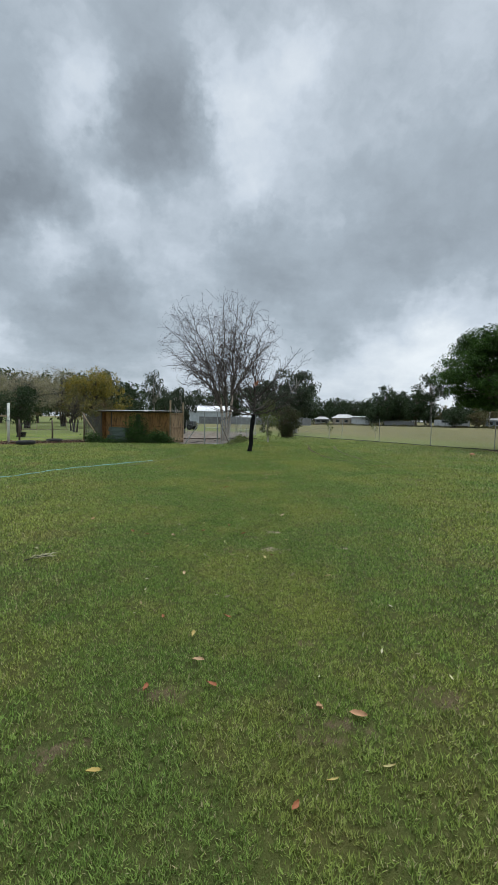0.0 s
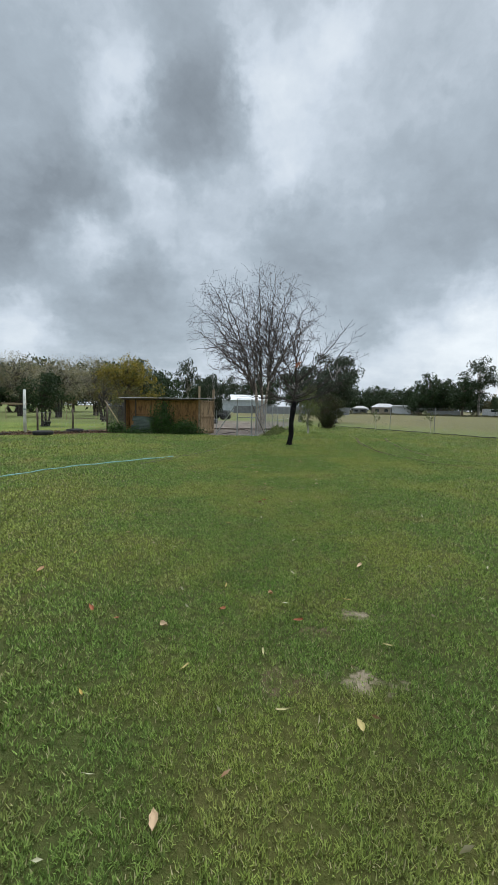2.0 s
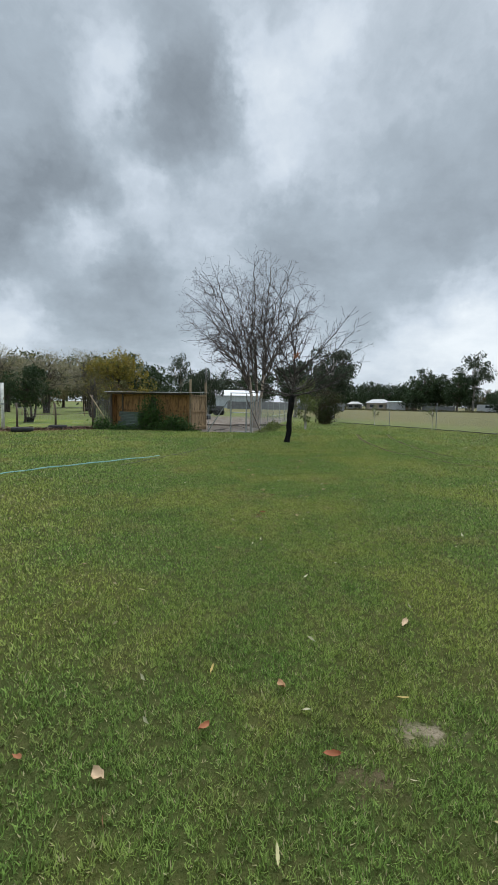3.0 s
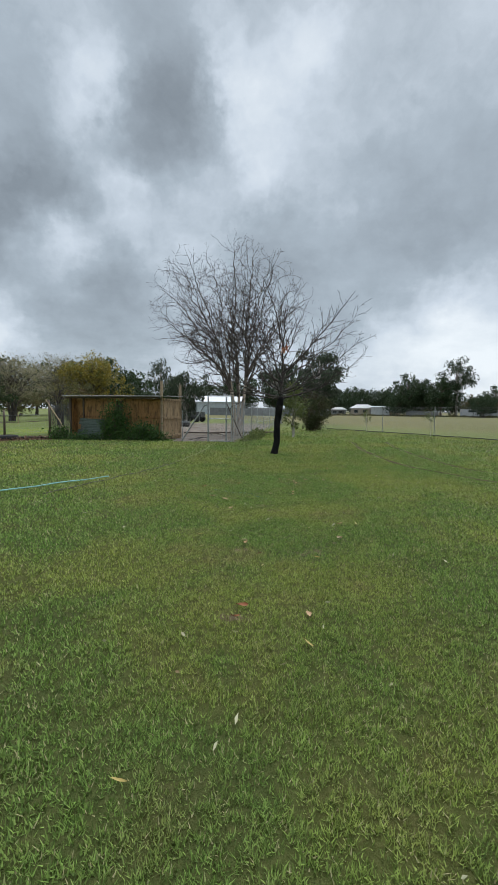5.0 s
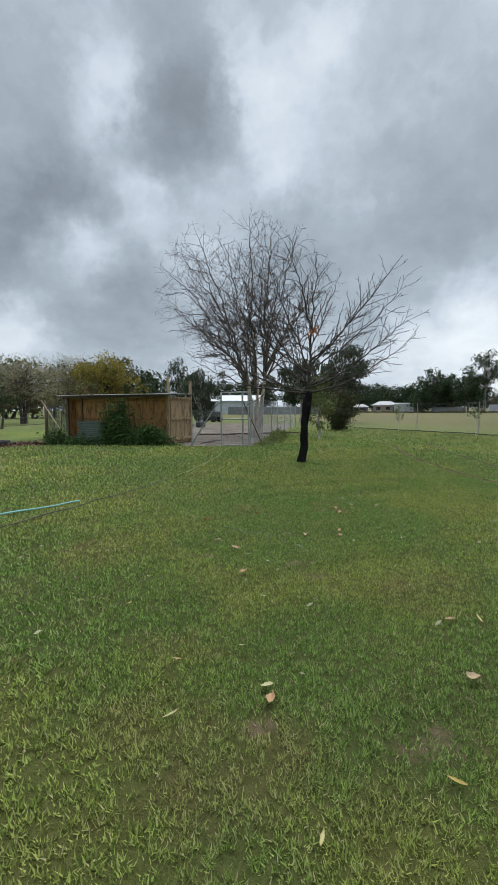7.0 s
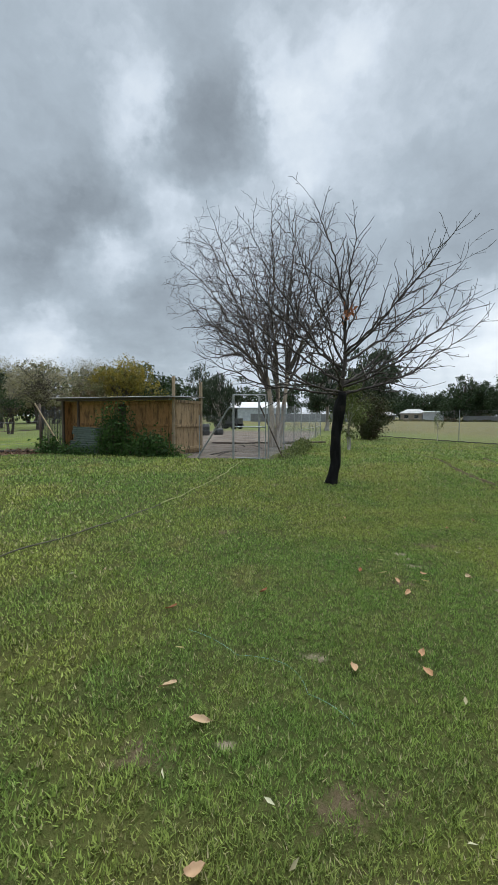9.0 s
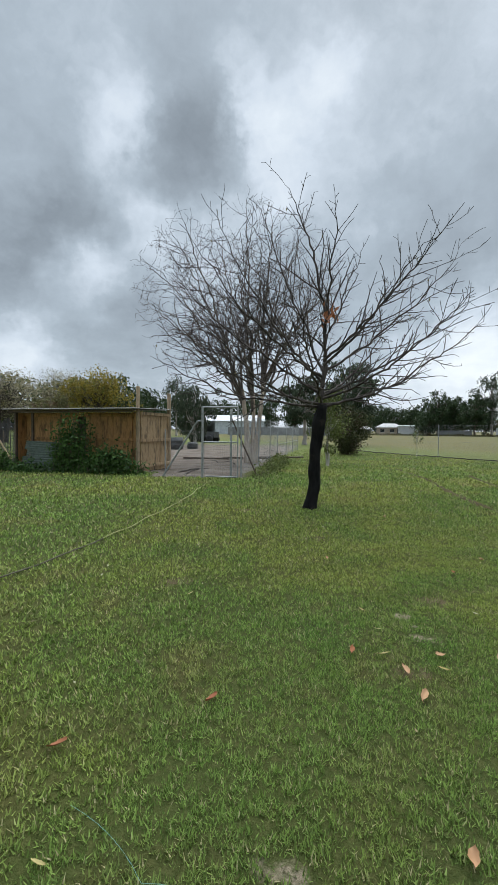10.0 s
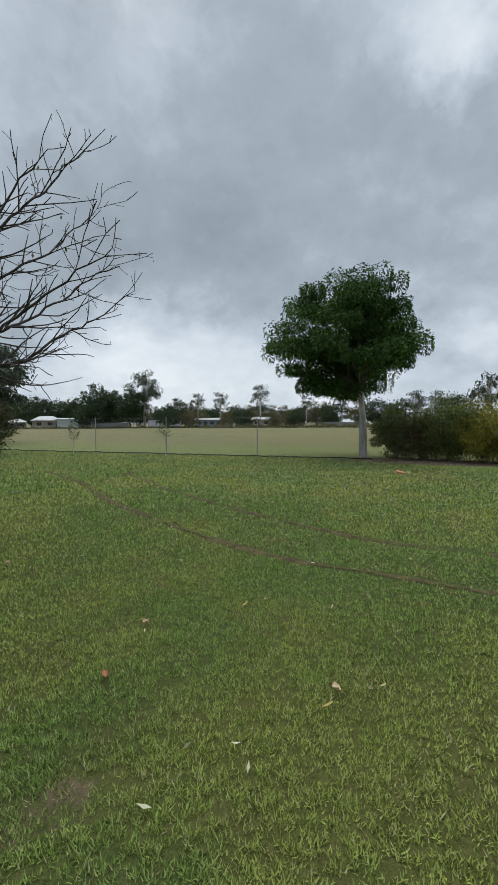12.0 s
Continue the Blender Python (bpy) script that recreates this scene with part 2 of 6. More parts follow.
def build_ground_mat():
    m = Mat("ground_cover", 0.95, 0, 0.15).world_co()
    x, y, z = m.xyz()
    wob = m.math("MULTIPLY", m.math("SUBTRACT", m.noise(0.7, 4), 0.5), 2.0)
    fine = m.noise(38, 6, 0.7)
    lawn, small = lawn_tint(m)
    # thatch and earth, darkened for the shade between blades; plain green where the mown lawn runs on
    shaded_thatch = m.mix(m.step(m.noise(30, 5, 0.65), 0.35, 0.7), (0.026, 0.023, 0.012), (0.1, 0.082, 0.04))
    out = m.math("MAXIMUM", m.step(m.math("ABSOLUTE", x), 13.0, 15.0), m.step(y, 44, 47))
    shaded_thatch = m.mix(0.5, shaded_thatch, m.mix(1.0, lawn, (0.6, 0.55, 0.5), "MULTIPLY"))
    lawn = m.mix(m.math("SUBTRACT", 1.0, m.math("MULTIPLY", out, 0.55)), lawn, shaded_thatch)
    soil = m.mix(m.noise(14, 6, 0.65), (0.26, 0.2, 0.14), (0.5, 0.41, 0.3))
    worn_soil = m.mix(m.noise(22, 6, 0.65), (0.09, 0.06, 0.035), (0.22, 0.16, 0.1))
    ragged = m.math("SUBTRACT", m.noise(7, 5, 0.7), 0.5)
    for spots in (BARE, WORN):
        mask = None
        for bx, by, r in spots:
            dx, dy = m.math("SUBTRACT", x, bx), m.math("SUBTRACT", y, by)
            d2 = m.math("ADD", m.math("MULTIPLY", dx, dx), m.math("MULTIPLY", m.math("MULTIPLY", dy, dy), 3.0))
            d2 = m.math("ADD", d2, m.math("MULTIPLY", ragged, r * r * 7))
            one = m.step(d2, r * r * 0.9, -r * r * 0.6, 0, 0.85)
            mask = one if mask is None else m.math("MAXIMUM", mask, one)
        if spots is BARE:
            bare = mask
        else:
            worn = mask
    lawn = m.mix(worn, lawn, worn_soil)
    near = m.mix(bare, lawn, soil)
    # paddock of dry grass
    field = m.mix(m.step(m.noise(0.06, 5, 0.6), 0.35, 0.65), (0.145, 0.122, 0.055), (0.112, 0.112, 0.043))
    field = m.mix(m.step(m.noise(1.2, 6, 0.7, m.scaled((1, 0.5, 1))), 0.4, 0.75, 0, 0.5), field, (0.18, 0.15, 0.08))
    field = m.mix(m.step(fine, 0.35, 0.6, 0.4, 0), field, (0.15, 0.14, 0.07))
    side = m.math("ADD", m.math("MULTIPLY", m.math("SUBTRACT", x, FX), FNX), m.math("MULTIPLY", m.math("SUBTRACT", y, FY), FNY))
    side = m.math("ADD", side, m.math("MULTIPLY", wob, 0.25))
    field = m.mix(m.step(m.math("ADD", side, m.math("MULTIPLY", wob, 4)), 14, 1, 0, 0.6), field, (0.12, 0.16, 0.04))
    cover = m.mix(m.step(side, -0.15, 0.35), near, field)
    cover = m.mix(m.math("MULTIPLY", m.step(y, 37, 43), m.step(x, 6, 3)), cover, field)
    # trodden dirt of the pen
    edge = m.math("SUBTRACT", m.math("ADD", m.math("MULTIPLY", m.math("SUBTRACT", y, 25.5), 0.095), -1.9), x)
    edge = m.math("ADD", edge, m.math("MULTIPLY", wob, 0.6))
    pen = m.math("MULTIPLY", m.step(edge, -0.1, 0.4), m.step(m.math("ADD", m.math("ADD", y, m.math("MULTIPLY", wob, 0.35)), m.math("SUBTRACT", m.math("MULTIPLY", m.math("MINIMUM", m.math("ADD", x, 4.3), 0.0), 0.24), m.step(x, -4.3, -4.8, 0, 1.4))), 25.8, 26.3))
    pen = m.math("MULTIPLY", pen, m.math("MULTIPLY", m.step(m.math("ADD", y, m.math("MULTIPLY", wob, 3)), 62, 52), m.step(m.math("ADD", x, wob), -11.0, -10.0)))
    pensoil = m.mix(m.step(m.noise(1.0, 6, 0.65), 0.4, 0.65), (0.2, 0.165, 0.135), (0.11, 0.087, 0.07))
    cover = m.mix(pen, cover, pensoil)
    # leaf litter along the garden fence, and bare earth under the hedge
    lit_x = m.math("MULTIPLY", m.step(x, -19, -17), m.step(x, -9.8, -10.6))
    line = m.math("ADD", m.math("MULTIPLY", m.math("ADD", x, 15), -0.5), y)
    lit_y = m.math("MULTIPLY", m.step(m.math("ADD", y, m.math("MULTIPLY", x, -0.72)), 35.3, 35.8), m.step(m.math("ADD", y, m.math("MULTIPLY", x, -0.72)), 38.6, 37.8))
    cover = m.mix(m.math("MULTIPLY", lit_x, lit_y), cover, m.mix(fine, (0.09, 0.055, 0.035), (0.26, 0.16, 0.1)))
    hx = m.math("ADD", m.math("MULTIPLY", m.math("SUBTRACT", x, 16.2), 0.868), m.math("MULTIPLY", m.math("SUBTRACT", y, 25.0), 0.497))
    bed = m.math("MULTIPLY", m.step(m.math("ABSOLUTE", m.math("ADD", hx, m.math("MULTIPLY", wob, 0.5))), 1.5, 0.8), m.step(y, 28.6, 27.4))
    cover = m.mix(bed, cover, m.mix(fine, (0.07, 0.05, 0.035), (0.18, 0.12, 0.085)))
    h = m.math("ADD", m.math("MULTIPLY", fine, 0.6), m.noise(120, 3, 0.6))
    return m.color(cover).bump(h, 0.9, 0.03).m


M_GROUND = build_ground_mat()


def build_blade_mat():
    m = Mat("grass_blade", 0.55, 0, 0.18).world_co()
    c, small = lawn_tint(m)
    i = m.island()
    c = m.mix(1.0, c, m.mix(m.step(i, 0.0, 0.9), (0.52, 0.53, 0.58), (1.66, 1.56, 1.85)), "MULTIPLY")
    c = m.mix(m.step(i, 0.93, 0.96), c, (0.42, 0.37, 0.2))
    return m.color(c).thin(c, 0.3).m


M_BLADE = build_blade_mat()
M_CHAR = bark_mat("charred_bark", (0.003, 0.003, 0.003), (0.011, 0.01, 0.01), (0.03, 0.024, 0.02), 9)
M_TWIG = bark_mat("grey_brown_bark", (0.03, 0.025, 0.023), (0.085, 0.07, 0.062), (0.02, 0.018, 0.017), 9)
M_TWIG_FAR = bark_mat("brown_twig_bark", (0.042, 0.034, 0.033), (0.105, 0.086, 0.08), (0.03, 0.026, 0.026), 6)
M_PALE = bark_mat("pale_peeling_bark", (0.24, 0.18, 0.135), (0.48, 0.4, 0.32), (0.13, 0.085, 0.06), 3.5, (2.5, 2.5, 0.35))
M_LIMB = bark_mat("pale_brown_bark", (0.06, 0.05, 0.046), (0.155, 0.13, 0.112), (0.045, 0.038, 0.036), 5)
M_TRUNK = bark_mat("grey_bark", (0.3, 0.275, 0.25), (0.55, 0.51, 0.46), (0.17, 0.145, 0.13), 6)
M_GUM = bark_mat("gum_bark", (0.2, 0.17, 0.15), (0.45, 0.42, 0.38), (0.1, 0.08, 0.07), 2)
M_LEAF = leaf_mat("glossy_green_leaf", (0.014, 0.036, 0.008), (0.1, 0.19, 0.035), 0.6, 0.25)
M_GUMLEAF = leaf_mat("gum_leaf", (0.035, 0.05, 0.03), (0.085, 0.105, 0.062), 0.55, 0.2)
M_DARKLEAF = leaf_mat("dark_leaf", (0.02, 0.038, 0.016), (0.06, 0.09, 0.034), 0.5, 0.2)
M_HEDGE = leaf_mat("hedge_leaf", (0.075, 0.1, 0.03), (0.21, 0.24, 0.08), 0.5, 0.4)
M_HEDGEGOLD = leaf_mat("golden_hedge_leaf", (0.14, 0.14, 0.025), (0.34, 0.3, 0.05), 0.5, 0.35)
M_YELLOW = leaf_mat("yellow_leaf", (0.16, 0.13, 0.03), (0.4, 0.31, 0.05), 0.5, 0.35, (0.14, 0.15, 0.05))
M_BLOSSOM = leaf_mat("white_blossom", (0.2, 0.17, 0.11), (0.46, 0.42, 0.31), 0.6, 0.3, (0.3, 0.27, 0.1))
M_VINE = leaf_mat("vine_leaf", (0.028, 0.062, 0.016), (0.1, 0.18, 0.045), 0.45, 0.25)
M_BRUSH = leaf_mat("brown_green_leaf", (0.07, 0.08, 0.03), (0.2, 0.185, 0.08), 0.55, 0.35, (0.12, 0.075, 0.045))
M_BUSH = leaf_mat("dark_bush_leaf", (0.03, 0.042, 0.016), (0.1, 0.105, 0.04), 0.55, 0.2, (0.07, 0.045, 0.028))
M_SAP = leaf_mat("sapling_leaf", (0.08, 0.11, 0.04), (0.2, 0.23, 0.09), 0.5, 0.3, (0.25, 0.14, 0.06))
M_PALING = wood_mat("weathered_paling", (0.3, 0.19, 0.1), (0.5, 0.36, 0.21), stained=0.75)
M_PALING_OLD = wood_mat("stained_paling", (0.38, 0.19, 0.07), (0.6, 0.345, 0.145), stained=0.65)
M_POST = wood_mat("grey_timber_post", (0.25, 0.18, 0.11), (0.45, 0.34, 0.22), stained=0.4)
M_DARKPOST = wood_mat("dark_timber_post", (0.07, 0.05, 0.04), (0.15, 0.11, 0.08), stained=0.4)
M_GALV = metal_mat("galvanised_tube", (0.36, 0.37, 0.37), 0.4)
M_WIRE = metal_mat("fence_wire", (0.25, 0.26, 0.26), 0.2, 0.6, 0.5)
M_TIN = metal_mat("old_corrugated_iron", (0.34, 0.34, 0.33), 0.5, 0.5, 0.2)
M_GREENTIN = metal_mat("green_grey_iron", (0.075, 0.1, 0.078), 0.5, 0.75, 0.0)
M_WHITE = plain_mat("white_painted_steel", (0.52, 0.53, 0.54), (0.62, 0.63, 0.64), 2, 0.5, 0.05)
M_WHITEPOLE = plain_mat("chipped_white_paint", (0.5, 0.49, 0.45), (0.78, 0.77, 0.72), 7, 0.7)
M_PANEL = plain_mat("pale_blue_sheeting", (0.4, 0.44, 0.47), (0.55, 0.59, 0.61), 1.2, 0.55, 0.1)
M_FENCEGREY = plain_mat("grey_steel_sheet", (0.16, 0.165, 0.17), (0.22, 0.225, 0.23), 1, 0.6, 0.05)
M_BLACK = plain_mat("black_rubber", (0.012, 0.012, 0.012), (0.035, 0.034, 0.033), 6, 0.85)
M_DARKROOM = plain_mat("dark_grey_machine", (0.03, 0.032, 0.035), (0.09, 0.09, 0.09), 3, 0.7)
M_TEAL = plain_mat("teal_hose", (0.16, 0.4, 0.4), (0.26, 0.52, 0.5), 5, 0.45, 0.05)
M_BROWNHOSE = plain_mat("dirty_black_hose", (0.05, 0.045, 0.03), (0.11, 0.1, 0.06), 5, 0.6, 0.05)
M_YELLOWHOSE = plain_mat("faded_yellow_hose", (0.24, 0.25, 0.09), (0.36, 0.35, 0.14), 5, 0.55, 0.05)
M_ORANGE = plain_mat("faded_orange_plastic", (0.45, 0.16, 0.08), (0.55, 0.22, 0.12), 6, 0.5, 0.05)
M_PIPE = plain_mat("black_poly_edging", (0.015, 0.013, 0.012), (0.05, 0.045, 0.04), 3, 0.7)
# soil taken darker so its colour holds the shade inside the ruts
M_MUD = plain_mat("dark_shaded_soil", (0.035, 0.029, 0.013), (0.095, 0.078, 0.034), 14, 1.0, 1.0)
M_MUD.node_tree.nodes["Principled BSDF"].inputs["Specular IOR Level"].default_value = 0.1
M_ROOF = plain_mat("grey_roof_sheet", (0.3, 0.3, 0.3), (0.4, 0.4, 0.39), 0.8, 0.6, 0.05)
M_BRICKWALL = plain_mat("tan_house_wall", (0.3, 0.25, 0.19), (0.38, 0.31, 0.24), 0.9, 0.85)
M_BLUEWALL = plain_mat("blue_grey_wall", (0.17, 0.21, 0.25), (0.24, 0.28, 0.32), 0.9, 0.75)
M_GLASS = Mat("dark_window_glass", 0.08, 0, 0.6).color((0.02, 0.025, 0.03)).m


def dead_leaf_mat(name, a, b):
    m = Mat(name, 0.65, 0, 0.35)
    c = m.mix(m.any(), a, b)
    c = m.mix(m.step(m.noise(30, 4), 0.5, 0.75, 0, 0.6), c, tuple(x * 0.5 for x in a))
    return m.color(c).thin(c, 0.15).m


M_DEAD = dead_leaf_mat("dead_leaf_tan", (0.42, 0.23, 0.115), (0.5, 0.36, 0.22))
M_DEADRED = dead_leaf_mat("dead_leaf_rust", (0.28, 0.09, 0.035), (0.36, 0.15, 0.07))
M_DEADYEL = dead_leaf_mat("dead_leaf_yellow", (0.42, 0.3, 0.08), (0.45, 0.42, 0.22))
M_MULCH = leaf_mat("brown_mulch", (0.1, 0.06, 0.04), (0.27, 0.17, 0.11), 0.7, 0.1)
M_LITTER = leaf_mat("pale_leaf_litter", (0.32, 0.3, 0.16), (0.55, 0.52, 0.35), 0.6, 0.15, (0.22, 0.12, 0.06))


# ---- mesh helpers ----
class Geo:
    """Gathers vertices and faces for one mesh."""

    def __init__(self):
        self.v, self.f = [], []

    def quadstrip(self, rings, closed=True, cap=True):
        base, n = len(self.v), len(rings[0])
        for r in rings:
            self.v.extend(r)
        for i in range(len(rings) - 1):
            for j in range(n if closed else n - 1):
                k = (j + 1) % n
                a = base + i * n
                self.f.append((a + j, a + k, a + n + k, a + n + j))
        if cap and closed:
            self.f.append(tuple(base + j for j in reversed(range(n))))
            self.f.append(tuple(base + (len(rings) - 1) * n + j for j in range(n)))

    def tube(self, pts, radii, sides=6, cap=False):
        rings = []
        ref = Vector((0.31, 0.17, 0.93))
        for i, p in enumerate(pts):
            d = (pts[min(i + 1, len(pts) - 1)] - pts[max(i - 1, 0)])
            d = d.normalized() if d.length > 1e-9 else Vector((0, 0, 1))
            a = d.cross(ref if abs(d.dot(ref)) < 0.95 else Vector((1, 0, 0))).normalized()
            b = d.cross(a)
            r = radii[i] if isinstance(radii, (list, tuple)) else radii
            rings.append([p + (a * math.cos(t) + b * math.sin(t)) * r for t in (2 * PI * k / sides for k in range(sides))])
        self.quadstrip(rings, True, cap)

    def box(self, lo, hi, m=None):
        x0, y0, z0 = lo
        x1, y1, z1 = hi
        c = 0.12 * min(x1 - x0, y1 - y0, z1 - z0)
        c = min(c, 0.006)
        rings = []
        for z, i in ((z0, c), (z0 + c, 0), (z1 - c, 0), (z1, c)):
            r = [Vector((x0 + i, y0 + i, z)), Vector((x1 - i, y0 + i, z)), Vector((x1 - i, y1 - i, z)), Vector((x0 + i, y1 - i, z))]
            rings.append([m @ p for p in r] if m else r)
        self.quadstrip(rings)

    def mesh(self, name, material, smooth=True):
        me = bpy.data.meshes.new(name)
        me.from_pydata([tuple(p) for p in self.v], [], self.f)
        me.materials.append(material)
        if smooth:
            me.polygons.foreach_set("use_smooth", [True] * len(me.polygons))
        me.update()
        return me


def part(name, geo, material, parent=None, label="", smooth=False):
    me = geo.mesh(name, material, smooth) if isinstance(geo, Geo) else geo
    ob = new(name, me)
    if parent:
        ob.parent = parent
    return tagged(ob, label)


def thing(name, m, label, category, group="", kind=""):
    ob = new(name)
    ob.empty_display_size = 0.2
    ob.matrix_world = m
    return tagged(ob, label, category, group, kind)


def ground_z(x, y):
    """The lawn swells gently round the bare trees and the gate."""
    z = 0.17 * math.exp(-((x + 2.5) ** 2 / 60 + (y - 26) ** 2 / 30))
    return z + 0.012 * math.sin(x * 0.9 + 1) * math.sin(y * 0.7)


def at(x, y, rz=0.0, up=0.0):
    return pose(x, y, ground_z(x, y) + up, 0, 0, rz)


def polar(az, dist, x0=0.3, y0=16.3):
    return x0 + math.sin(radians(az)) * dist, y0 + math.cos(radians(az)) * dist


def array_mesh(name, verts, loops, starts, material):
    me = bpy.data.meshes.new(name)
    me.vertices.add(len(verts))
    me.vertices.foreach_set("co", verts.astype(np.float32).ravel())
    me.loops.add(len(loops))
    me.loops.foreach_set("vertex_index", loops.astype(np.int32))
    me.polygons.add(len(starts))
    me.polygons.foreach_set("loop_start", starts.astype(np.int32))
    me.materials.append(material)
    me.update(calc_edges=True)
    return me


def leaf_mesh(name, centers, size, material, rng, droop=0.3, slim=0.42, axis=None):
    """Leaves as folded diamonds, one at each centre."""
    n = len(centers)
    d = rng.normal(size=(n, 3))
    d[:, 2] -= droop * 2
    if axis is not None:
        d = axis + 0.6 * d
    d /= np.linalg.norm(d, axis=1)[:, None] + 1e-9
    s = np.cross(d, rng.normal(size=(n, 3)))
    s /= np.linalg.norm(s, axis=1)[:, None] + 1e-9
    nrm = np.cross(d, s)
    ln = size * rng.uniform(0.6, 1.35, (n, 1))
    w = ln * slim * 0.5
    v = np.empty((n, 4, 3))
    v[:, 0] = centers - d * ln * 0.5
    v[:, 1] = centers + s * w + nrm * w * 0.35 - d * ln * 0.05
    v[:, 2] = centers + d * ln * 0.5
    v[:, 3] = centers - s * w + nrm * w * 0.35 - d * ln * 0.05
    k = np.arange(n)[:, None] * 4
    loops = np.concatenate([k + [0, 1, 2], k + [0, 2, 3]], axis=1).ravel()
    return array_mesh(name, v.reshape(-1, 3), loops, np.arange(n * 2) * 3, material)


def bend(a, b, sag, n=6, wob=0.0, rng=None):
    """Points from a to b, bowed by sag."""
    out = []
    for i in range(n + 1):
        t = i / n
        p = a.lerp(b, t) + sag * (4 * t * (1 - t))
        if wob and 0 < i < n:
            p = p + Vector(rng.normal(size=3)) * wob
        out.append(p)
    return out


# ---- ground ----
def spread(lo, hi, step, far, grow=1.22):
    mid = list(np.arange(lo, hi + step / 2, step))
    out, s, a = [], step, hi
    while a < far:
        s *= grow
        a += s
        out.append(a)
    left, s, a = [], step, lo
    while a > -far:
        s *= grow
        a -= s
        left.append(a)
    return left[::-1] + mid + out


def build_ground():
    xs, ys = spread(-16, 20, 0.3, 2600), spread(-3, 48, 0.3, 2600)
    v = [(x, y, ground_z(x, y)) for y in ys for x in xs]
    n = len(xs)
    f = [(j * n + i, j * n + i + 1, (j + 1) * n + i + 1, (j + 1) * n + i) for j in range(len(ys) - 1) for i in range(n - 1)]
    g = Geo()
    g.v, g.f = v, f
    ob = part("ground", g, M_GROUND, smooth=True)
    tagged(ob, "mown lawn running into a dry paddock and a dirt pen", "ground", kind="structure")


build_ground()


# wheel tracks across the lawn
RUTS = [[(3.8, 31.0), (3.72, 27.7), (3.3, 24.5), (3.3, 22.6), (3.45, 20.6), (3.7, 19.6), (4.1, 18.7), (4.5, 17.7), (5.4, 16.2)],
        [(5.6, 29.0), (4.95, 25.5), (4.8, 23.0), (4.85, 21.6), (5.07, 19.6), (5.65, 18.3), (6.9, 16.8), (8.7, 15.3)]]


# ---- grass ----
def value_noise(x, y, cell, rng):
    """Smooth random field over the lawn."""
    n = 512
    grid = rng.uniform(0, 1, (n, n))
    u, v = x / cell + 1000, y / cell + 1000
    i, j = np.floor(u).astype(int), np.floor(v).astype(int)
    a, b = u - i, v - j
    a, b = a * a * (3 - 2 * a), b * b * (3 - 2 * b)
    i0, j0, i1, j1 = i % n, j % n, (i + 1) % n, (j + 1) % n
    return (grid[i0, j0] * (1 - a) + grid[i1, j0] * a) * (1 - b) + (grid[i0, j1] * (1 - a) + grid[i1, j1] * a) * b


